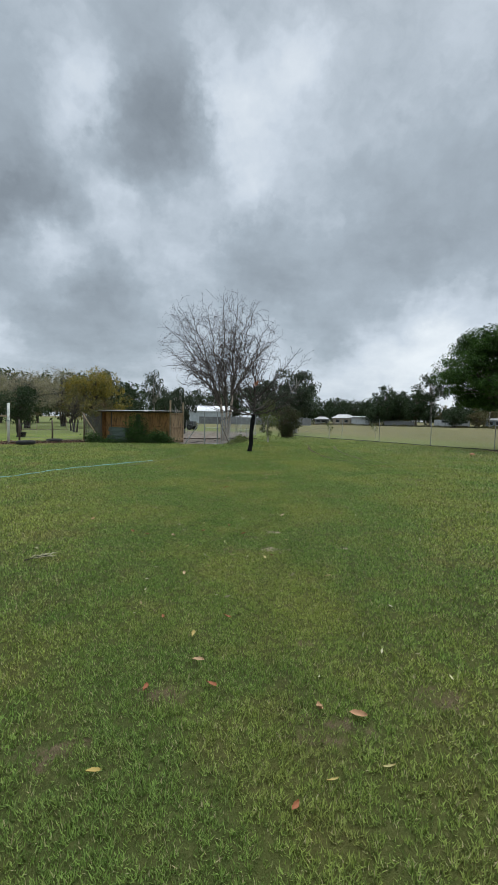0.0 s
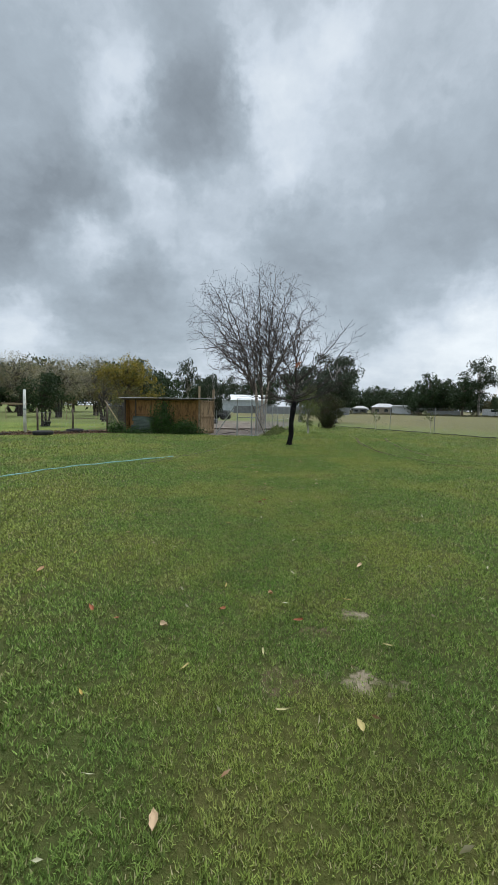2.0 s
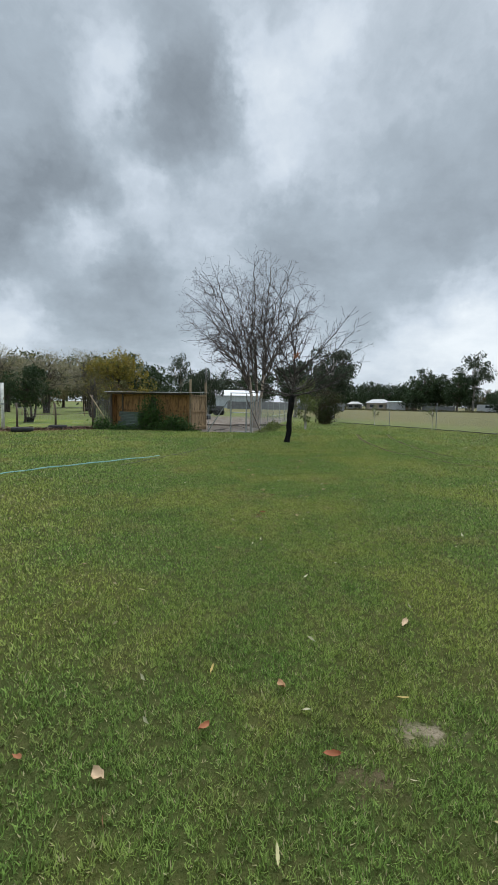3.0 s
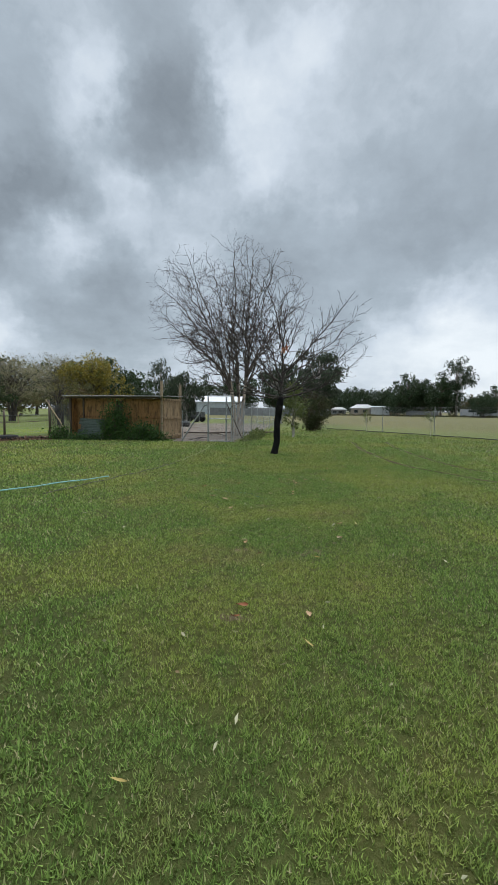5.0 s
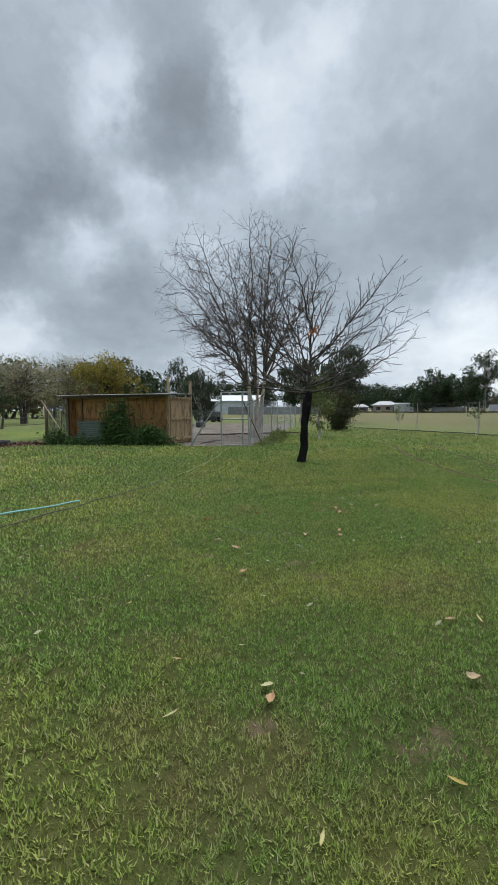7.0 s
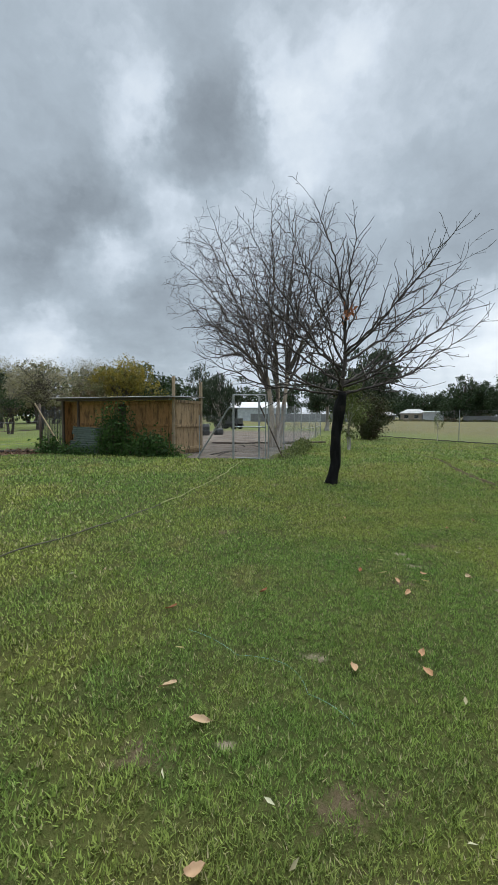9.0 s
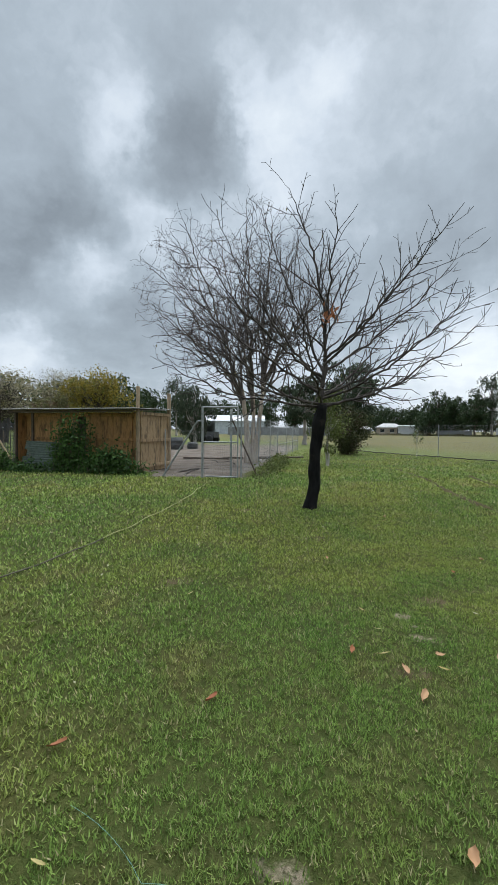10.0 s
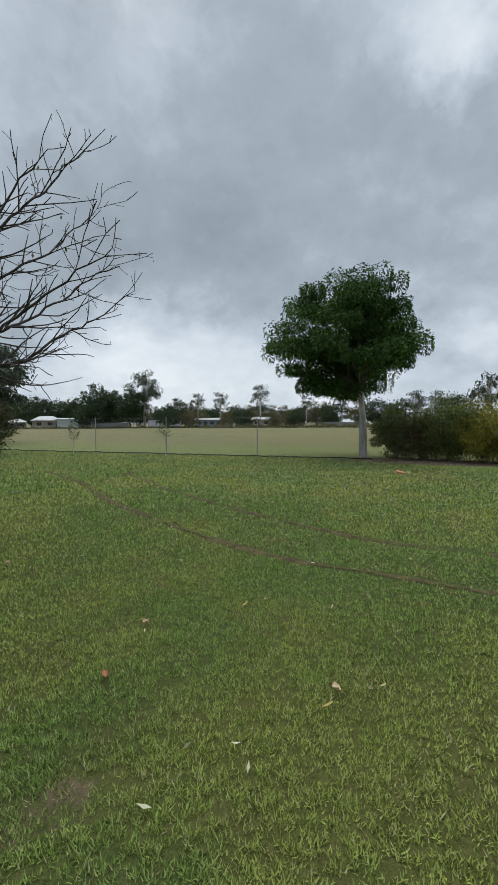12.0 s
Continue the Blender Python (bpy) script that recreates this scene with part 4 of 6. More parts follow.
# ---- shed ----
def shed():
    t = thing("shed", pose(-5.1, 27.2, 0.1, 0, 0, -13.4), "low timber-paling shed with corrugated iron roof", "shed")
    W, D, H = 4.98, 1.9, 2.02
    rng = np.random.default_rng(3)
    # front wall of wide boards, set back under the eave
    boards = Geo()
    boards.box((0, 0, 0), (0.36, 0.03, 1.9))
    wide = boards.mesh("board", M_PALING_OLD, False)
    fw = part("front_wall", Geo(), M_PALING_OLD, t)
    for i in range(13):
        if i == 6:
            continue
        b = new("board", wide)
        b.parent = fw
        b.matrix_basis = pose(-W + 0.08 + i * 0.365, 0.42 + rng.uniform(0, 0.012), 0.05, rng.uniform(-0.4, 0.4), 0, 0)
    for z in (0.1, 1.02, 1.82):
        g = Geo()
        g.box((-W + 0.05, 0.375, z), (-0.08, 0.418, z + 0.09))
        part("rail", g, M_PALING_OLD, t)
    # doorway boards behind the missing one
    g = Geo()
    g.box((-W + 2.2, 0.6, 0.05), (-W + 2.7, 0.63, 1.9))
    part("inner_board", g, M_DARKPOST, t)
    # right side of narrow palings
    g = Geo()
    g.box((0, 0, 0), (0.025, 0.118, 1.84))
    nar = g.mesh("paling", M_PALING, False)
    sw = part("side_wall", Geo(), M_PALING, t)
    for i in range(15):
        b = new("paling", nar)
        b.parent = sw
        b.matrix_basis = pose(-0.03 + rng.uniform(-0.006, 0.006), 0.1 + i * 0.121, 0.04 + rng.uniform(-0.02, 0.03), 0, rng.uniform(-0.4, 0.4), 0)
    for z in (0.18, 1.0, 1.86):
        g = Geo()
        g.box((-0.002, 0.06, z), (0.045, D, z + 0.1))
        part("rail", g, M_PALING, t, "pale cross rail")
    # back and far side close it
    for name, lo, hi in (("back_wall", (-W, D - 0.03, 0), (0, D, 1.95)), ("end_wall", (-W, 0.1, 0), (-W + 0.03, D, 1.95))):
        g = Geo()
        g.box(lo, hi)
        part(name, g, M_PALING_OLD, t)
    for px, py, h, w, mat_, lab in ((-0.06, 0.02, 2.75, 0.085, M_POST, "tall pale square post"), (0.0, D, 2.68, 0.1, M_POST, "tall weathered corner post"), (-W + 0.02, 0.02, 1.98, 0.08, M_DARKPOST, "dark reddish post"),
                                    (-W + 0.75, 0.03, 1.98, 0.07, M_DARKPOST, "dark post")):
        g = Geo()
        g.box((px - w / 2, py - w / 2, -0.15), (px + w / 2, py + w / 2, h))
        part("post", g, mat_, t, lab)
    # dark strip under the roof edge, stands in for the eave's shadow
    g = Geo()
    g.box((-W - 0.1, -0.2, H - 0.08), (-0.13, -0.14, H + 0.0))
    part("fascia", g, M_DARKPOST, t)
    # corrugated roof: falls a little to the back
    g, rings = Geo(), []
    n = 256
    for y, z in ((-0.5, H + 0.03), (D + 0.15, H + 0.09)):
        rings.append([Vector((-W - 0.08 + (W + 0.2) * i / n, y, z + 0.012 * math.sin(i * 2 * PI / 4))) for i in range(n + 1)])
    g.quadstrip(rings, False)
    lower = [[p - Vector((0, 0, 0.004)) for p in r] for r in rings]
    g.quadstrip(lower, False)
    g.quadstrip([rings[0], lower[0]], False)
    part("roof", g, M_TIN, t, "rusty corrugated iron roof", True)
    return t


shed()


def sheet_stack():
    """Old iron sheets leaning in a row on the shed front."""
    for i in range(5):
        g, rings = Geo(), []
        for k in range(17):
            z = 0.3 * k / 16
            y = 0.012 * math.sin(k * PI / 2)
            rings.append([Vector((-0.8, y, z)), Vector((0.8, y, z)), Vector((0.8, y + 0.005, z)), Vector((-0.8, y + 0.005, z))])
        g.quadstrip(rings)
        ob = part("iron_sheet", g, M_GREENTIN, None, "green-grey corrugated sheet leaning on shed", True)
        tagged(ob, category="metal sheet", group="sheets against the shed")
        ob.matrix_world = pose(-8.45, 27.7, 0.1, 0, 0, -13.4) @ pose(0.12 * (i % 3) - 0.1, -0.05 * i, 0.68 - 0.16 * i, -16, (1.8, -2.5, 1.0, -1.2, 2.2)[i], 0)


sheet_stack()


def vine(m, label, w, h, n, per, seed, leafm=None, size=0.1):
    t = thing("creeper", m, label, "vine")
    rng = np.random.default_rng(seed)
    g, cs = Geo(), []
    for i in range(n):
        x = rng.normal() * w * 0.3
        top = h * rng.uniform(0.35, 1.0) * math.exp(-(x / w) ** 2 * 1.6)
        a, b = Vector((x, rng.uniform(-0.25, 0.1), -0.03)), Vector((x + rng.normal() * 0.2, rng.uniform(-0.15, 0.05), top))
        g.tube(bend(a, b, Vector((rng.normal() * 0.1, -0.15, 0)), 5, 0.03, rng), [0.012, 0.01, 0.009, 0.007, 0.005, 0.003], 4)
        for k in range(per):
            s = rng.uniform(0.02, 1)
            cs.append(np.array(a.lerp(b, s)) + rng.normal(size=3) * np.array([0.16, 0.13, 0.12]) + np.array([0, -0.1, 0]))
    tagged(part("stem_tangle", g, M_DARKPOST, t), kind="stuff")
    cs = np.array(cs)
    cs[:, 2] = np.maximum(cs[:, 2], 0.04)
    part("leaves", leaf_mesh("leaves", cs, size, leafm or M_VINE, rng, 0.4, 0.6), None, t)
    return t


SHEDM = pose(-5.1, 27.2, 0.08, 0, 0, -13.4)
vine(SHEDM @ pose(-2.15, -0.3, 0), "dense dark green creeper climbing shed front", 1.15, 2.0, 70, 62, 51)
vine(SHEDM @ pose(-0.85, -0.4, 0), "low green creeper spilling along shed foot", 1.7, 0.95, 70, 50, 52)
vine(SHEDM @ pose(-3.9, -0.35, 0), "low dark weeds along shed foot", 1.6, 0.3, 30, 30, 53)
vine(SHEDM @ pose(-5.3, -0.2, 0), "dark scrubby weeds beside shed corner", 0.8, 0.7, 26, 36, 54)
vine(at(-1.3, 27.6, 84), "low green weeds along pen fence", 2.6, 0.16, 50, 20, 55, M_HEDGE, 0.07)
vine(pose(-1.0, 30.5, 0.1, 0, 0, 85), "low green weeds along pen fence", 4.2, 0.34, 90, 28, 56, M_HEDGE, 0.09)


# ---- gate and pen fence ----
def pipe(g, a, b, r, sides=10):
    g.tube([Vector(a), Vector(b)], r, sides, True)


def gate():
    t = thing("gate", at(-2.82, 25.78, -8), "galvanised steel pipe gate with wire mesh", "gate")
    for n, a, b, r, lab in (("gate_post", (0, 0, -0.2), (0, 0, 1.98), 0.032, "thick grey gate post"), ("gate_stile", (1.0, 0.0, 0.05), (1.0, 0.0, 1.97), 0.02, ""),
                            ("top_rail", (0, 0, 1.96), (1.0, 0, 1.96), 0.02, ""), ("middle_rail", (0, 0, 1.0), (1.0, 0, 1.0), 0.02, ""),
                            ("bottom_rail", (0.12, -0.05, 0.06), (1.0, 0, 0.06), 0.02, "")):
        g = Geo()
        pipe(g, a, b, r)
        part(n, g, M_GALV, t, lab)
    g = Geo()
    for i in range(18):
        x = 0.05 + i * 0.052
        pipe(g, (x, 0.015, 0.08), (x, 0.015, 1.0), 0.0016, 3)
        pipe(g, (0.02, 0.012, 0.08 + i * 0.052), (0.99, 0.012, 0.08 + i * 0.052), 0.0016, 3)
    part("mesh", g, M_WIRE, t)
    f = thing("fence_post", at(-2.1, 26.35), "galvanised pen fence post with diagonal braces", "fence post")
    g = Geo()
    pipe(g, (0, 0, -0.2), (0, 0, 1.95), 0.035)
    part("post", g, M_GALV, f)
    g = Geo()
    pipe(g, (0, 0, 1.7), (0.75, 0.4, -0.05), 0.022)
    part("brace", g, M_DARKPOST, f, "rusty dark brace")
    b = thing("brace_pole", at(-4.05, 26.2), "galvanised diagonal brace from gate post to ground", "brace")
    g = Geo()
    g.tube([Vector((0, 0, 0)), Vector((1.02, -0.36, 1.5)), Vector((1.1, -0.39, 1.58)), Vector((1.2, -0.42, 1.6))], 0.026, 8, True)
    part("pole", g, M_GALV, b)


gate()


def chain_fence(name, a, b, h, posts, label, group, step=0.075, wire=0.001, post_r=0.022, post_mat=None, rails=(), top_line=True):
    """Posts, strained wires and diamond mesh between two places."""
    ax, ay, bx, by = *a, *b
    L = math.hypot(bx - ax, by - ay)
    t = thing(name, pose(ax, ay, ground_z(ax, ay), 0, 0, math.degrees(math.atan2(by - ay, bx - ax))), label, "fence", group)
    for i in range(posts):
        x = L * i / (posts - 1)
        g = Geo()
        pipe(g, (x, 0, -0.15), (x, 0, h + 0.06), post_r, 8)
        part("post", g, post_mat or M_GALV, t)
    for z in rails:
        g = Geo()
        pipe(g, (0, 0, z), (L, 0, z), 0.018, 6)
        part("rail", g, M_GALV, t)
    g = Geo()
    if step:
        n = int(L / step)
        k = int(h / step)
        for i in range(-k, n):
            x0, x1 = max(0, i * step), min(L, i * step + h)
            if x1 > x0:
                pipe(g, (x0, 0.004, x0 - i * step + 0.03), (x1, 0.004, x1 - i * step + 0.03), wire, 3)
                pipe(g, (x0, -0.004, h - (x0 - i * step) + 0.03), (x1, -0.004, h - (x1 - i * step) + 0.03), wire, 3)
    for z in (0.05, h * 0.5, h):
        pipe(g, (0, 0, z), (L, 0, z), 0.002, 4)
    part("wire_mesh", g, M_WIRE, t)
    return t


chain_fence("pen_fence", (-1.8, 26.3), (-0.9, 37.0), 1.75, 4, "wire mesh fence on galvanised posts beside dirt pen", "pen fence")
chain_fence("pen_fence", (-0.9, 37.0), (0.5, 46.5), 1.75, 4, "wire mesh fence on galvanised posts beside dirt pen", "pen fence", rails=(0.75,))
chain_fence("pen_fence", (-4.0, 26.25), (-2.82, 25.85), 1.3, 2, "short wire mesh run beside gate post", "pen fence", post_r=0.015)
for i, (a, b) in enumerate((((4.6, 46.6), (8.46, 39.9)), ((8.46, 39.9), (10.72, 35.95)), ((10.72, 35.95), (13.2, 31.6)), ((13.2, 31.6), (15.55, 27.5)), ((15.55, 27.5), (20.5, 18.8)))):
    chain_fence("paddock_fence", a, b, 1.85, 2, "tall chain mesh fence on galvanised steel posts", "paddock fence", post_r=0.024)


def edging():
    """Black edging along the foot of the paddock fence."""
    rng = np.random.default_rng(9)
    for a, b in (((4.3, 46.4), (9.6, 37.4)), ((9.6, 37.4), (15.6, 26.9))):
        a, b = Vector((*a, 0.05)), Vector((*b, 0.05))
        g = Geo()
        g.tube(bend(a, b, Vector((0, 0, 0)), 40, 0.014, rng), 0.024, 7, True)
        ob = part("garden_edging", g, M_PIPE, None, "black plastic edging along paddock fence foot", True)
        tagged(ob, category="edging", group="edging along the fence")


edging()


def rut(points, width, seed, name="tyre_rut"):
    """A worn strip of bare soil with ragged sides, the rut's shade in its colour."""
    rng = np.random.default_rng(seed)
    P = [Vector((*p, 0)) for p in points]
    pts = []
    for i in range(len(P) - 1):
        p0, p1, p2, p3 = P[max(i - 1, 0)], P[i], P[i + 1], P[min(i + 2, len(P) - 1)]
        n = max(2, int((p2 - p1).length / 0.09))
        for k in range(n):
            t = k / n
            pts.append(0.5 * ((2 * p1) + (p2 - p0) * t + (2 * p0 - 5 * p1 + 4 * p2 - p3) * t * t + (3 * p1 - p0 - 3 * p2 + p3) * t ** 3))
    g, run = Geo(), []
    for i in range(1, len(pts) - 1):
        d = (pts[i + 1] - pts[i - 1]).normalized()
        s = Vector((-d.y, d.x, 0))
        k = noise.noise(Vector((i * 0.11, seed, 0))) + 0.3
        if k <= 0.0 or i == len(pts) - 2:
            if len(run) > 2:
                g.quadstrip(run, False)
            run = []
            continue
        w = width * min(1, k * 2.2)
        jl, jr = w * rng.uniform(0.6, 1.2), w * rng.uniform(0.6, 1.2)
        row = []
        for o, z in ((-jl, 0.006), (-jl * 0.3, 0.018), (jr * 0.3, 0.017), (jr, 0.006)):
            q = pts[i] + s * o
            row.append(Vector((q.x, q.y, ground_z(q.x, q.y) + z)))
        run.append(row)
    ob = part(name, g, M_MUD, None, "worn muddy wheel track with shade in its colour", True)
    tagged(ob, category="wheel track", kind="structure")


rut(RUTS[0], 0.1, 3)
rut(RUTS[1], 0.1, 7)


# ---- hoses ----
def hose(points, mat_, label, r=0.011):
    g = Geo()
    P = [Vector((x, y, ground_z(x, y) + 0.03)) for x, y in points]
    pts = []
    for i in range(len(P) - 1):
        p0, p1, p2, p3 = P[max(i - 1, 0)], P[i], P[i + 1], P[min(i + 2, len(P) - 1)]
        for k in range(10):
            t = k / 10
            q = 0.5 * ((2 * p1) + (p2 - p0) * t + (2 * p0 - 5 * p1 + 4 * p2 - p3) * t * t + (3 * p1 - p0 - 3 * p2 + p3) * t ** 3)
            q.z += 0.008 * math.sin(q.y * 7)
            q.x += 0.012 * math.sin(q.y * 5)
            pts.append(q)
    pts.append(P[-1])
    g.tube(pts, r, 7, True)
    ob = part("garden_hose", g, mat_, None, label, True)
    tagged(ob, category="hose", group="hoses on the lawn")


hose([(-9.5, 8.8), (-6.95, 12.0), (-6.2, 14.1), (-5.2, 15.6), (-3.95, 17.2)], M_TEAL, "long teal garden hose lying on lawn", 0.013)
hose([(-4.4, 15.2), (-3.9, 16.6), (-3.6, 17.5), (-3.26, 18.5), (-2.98, 19.7)], M_BROWNHOSE, "dirty dark garden hose lying on lawn", 0.009)
hose([(-2.98, 19.7), (-2.84, 20.5), (-2.55, 22.5), (-2.5, 24.2), (-2.45, 25.5)], M_YELLOWHOSE, "faded yellow garden hose running to gate", 0.008)


# ---- garden beyond the shed ----
def tyre(x, y, r, rz):
    t = thing("tyre", at(x, y, rz), "old black tyre lying flat on leaf litter", "tyre", "tyres by the garden fence")
    g, rings = Geo(), []
    for i in range(28):
        a = 2 * PI * i / 28
        ring = []
        for j in range(12):
            b = 2 * PI * j / 12
            k = 0.012 if (i % 2 and math.cos(b) > 0.5) else 0
            q = r - 0.13 + (0.13 - k) * math.copysign(abs(math.cos(b)) ** 0.6, math.cos(b))
            ring.append(Vector((q * math.cos(a), q * math.sin(a), 0.12 + 0.12 * math.copysign(abs(math.sin(b)) ** 0.6, math.sin(b)))))
        rings.append(ring)
    g.quadstrip(rings + [rings[0]], True, False)
    part("casing", g, M_BLACK, t, smooth=True)
    g = Geo()
    g.tube([Vector((0, 0, 0.02)), Vector((0, 0, 0.13))], [r - 0.2, r - 0.22], 20, True)
    part("soil_fill", g, M_MUD, t, "soil filling the tyre")


tyre(-13.35, 25.4, 0.52, 10)
tyre(-12.65, 27.55, 0.5, 40)


def white_pole():
    t = thing("clothes_pole", at(-14.5, 25.6, 12), "chipped white-painted steel pole with crossarm", "pole")
    g = Geo()
    g.tube([Vector((0, 0, -0.2)), Vector((0, 0, 1.2)), Vector((0.02, 0, 2.45))], [0.085, 0.08, 0.075], 12, True)
    part("pole", g, M_WHITEPOLE, t, smooth=True)
    g = Geo()
    g.box((-1.2, -0.04, 1.62), (0.1, 0.04, 1.72))
    part("crossarm", g, M_POST, t, "weathered crossarm")
    g = Geo()
    g.tube([Vector((0, 0, 1.35)), Vector((0, 0, 1.42))], 0.1, 12, True)
    part("collar", g, M_GALV, t)


white_pole()


def garden_fence():
    t = thing("garden_fence", at(-14.4, 26.6, 38), "sagging wire fence with dark timber posts", "fence")
    L = 3.9
    for i, x in enumerate((0.0, 1.9, L)):
        g = Geo()
        g.tube([Vector((x, 0, -0.2)), Vector((x + 0.02, 0.01, 0.9)), Vector((x, 0, 1.95 if i == 2 else 1.45))], [0.055, 0.05, 0.045], 8, True)
        part("post", g, M_DARKPOST, t, smooth=True)
    for z in (0.35, 0.85, 1.2):
        g = Geo()
        g.tube(bend(Vector((0, 0, z)), Vector((L, 0, z + 0.06)), Vector((0, 0, -0.05)), 8), 0.014 if z == 0.85 else 0.005, 5)
        part("strand", g, M_DARKPOST if z == 0.85 else M_WIRE, t)
    g = Geo()
    for i in range(52):
        x = i * 0.075
        pipe(g, (x, 0.01, 0.02), (x, 0.01, 1.2), 0.0017, 3)
    for i in range(15):
        pipe(g, (0, 0.012, 0.05 + i * 0.08), (L, 0.012, 0.05 + i * 0.08), 0.0017, 3)
    part("wire_mesh", g, M_WIRE, t)
    b = thing("brace_pole", at(-11.35, 28.75), "pale diagonal timber brace leaning against dark post", "brace")
    g = Geo()
    g.tube([Vector((0.03, -0.06, 1.95)), Vector((1.18, -0.3, 0.35))], 0.03, 8, True)
    part("pole", g, M_POST, b)
    n = thing("netting", at(-10.75, 29.1), "dark shade netting hung between posts", "netting")
    g = Geo()
    for i in range(40):
        x = -0.6 + i * 0.03
        g.tube([Vector((x, 0.02 * math.sin(i), 0.0)), Vector((x + 0.02 * math.sin(i * 1.7), 0.0, 1.0)), Vector((x, 0.02 * math.cos(i), 1.75 + 0.1 * math.sin(i * 0.4)))], 0.0065, 4)
    for i in range(56):
        z = 0.02 + i * 0.03
        g.tube([Vector((-0.6, 0, z)), Vector((0, 0.02, z - 0.01)), Vector((0.58, 0, z))], 0.0055, 4)
    part("net", g, M_DARKROOM, n)
    # rear fence of the garden, low and pale
    chain_fence("garden_fence", (-34, 47), (-9, 52), 1.2, 9, "low wire fence on timber posts behind garden", "rear fence", step=0, post_r=0.04, post_mat=M_POST)


garden_fence()


def planter(x, y):
    t = thing("plant_pot", at(x, y), "dark squat pot with a bare stem", "plant pot")
    g, rings = Geo(), []
    for z, r in ((0, 0.24), (0.02, 0.27), (0.32, 0.36), (0.36, 0.38), (0.36, 0.33), (0.28, 0.31)):
        rings.append([Vector((r * math.cos(2 * PI * k / 18), r * math.sin(2 * PI * k / 18), z)) for k in range(18)])
    g.quadstrip(rings)
    part("pot", g, M_BLACK, t, smooth=True)
    g = Geo()
    g.tube([Vector((0, 0, 0.26)), Vector((-0.15, 0, 0.7)), Vector((-0.35, 0.05, 1.2))], [0.025, 0.02, 0.008], 6)
    part("stem", g, M_TWIG, t)


planter(-18.6, 34.6)


def mulch():
    """Curled dead leaves and bark heaped along the garden fence."""
    rng = np.random.default_rng(61)
    n = 2600
    s = rng.uniform(0, 1, n)
    c = np.stack([-15.6 + 5.2 * s + rng.normal(size=n) * 0.32, 25.0 + 4.1 * s + rng.normal(size=n) * 0.32, 0.03 + np.abs(rng.normal(size=n)) * 0.06], 1)
    ob = new("leaf_litter", leaf_mesh("leaf_litter", c, 0.13, M_MULCH, rng, 0.0, 0.5))
    tagged(ob, "brown curled leaf and bark litter along fence", "leaf litter", kind="stuff")
    for k in range(9):
        f = k / 9 + rng.uniform(0, 0.08)
        g = Geo()
        a = rng.uniform(0.2, 1.2)
        d = Vector((math.cos(a), math.sin(a), 0.02)) * rng.uniform(0.25, 0.6)
        g.tube(bend(-d, d, Vector((0, 0, 0.03)), 6, 0.015, rng), [0.05, 0.055, 0.05, 0.052, 0.048, 0.045, 0.04], 8, True)
        ob = part("log", g, M_TWIG, None, "short weathered log lying in leaf litter", True)
        tagged(ob, category="log", group="logs in the litter")
        x, y = -15.2 + 4.9 * f, 25.1 + 3.9 * f
        ob.matrix_world = at(x, y, 0, 0.07)


mulch()


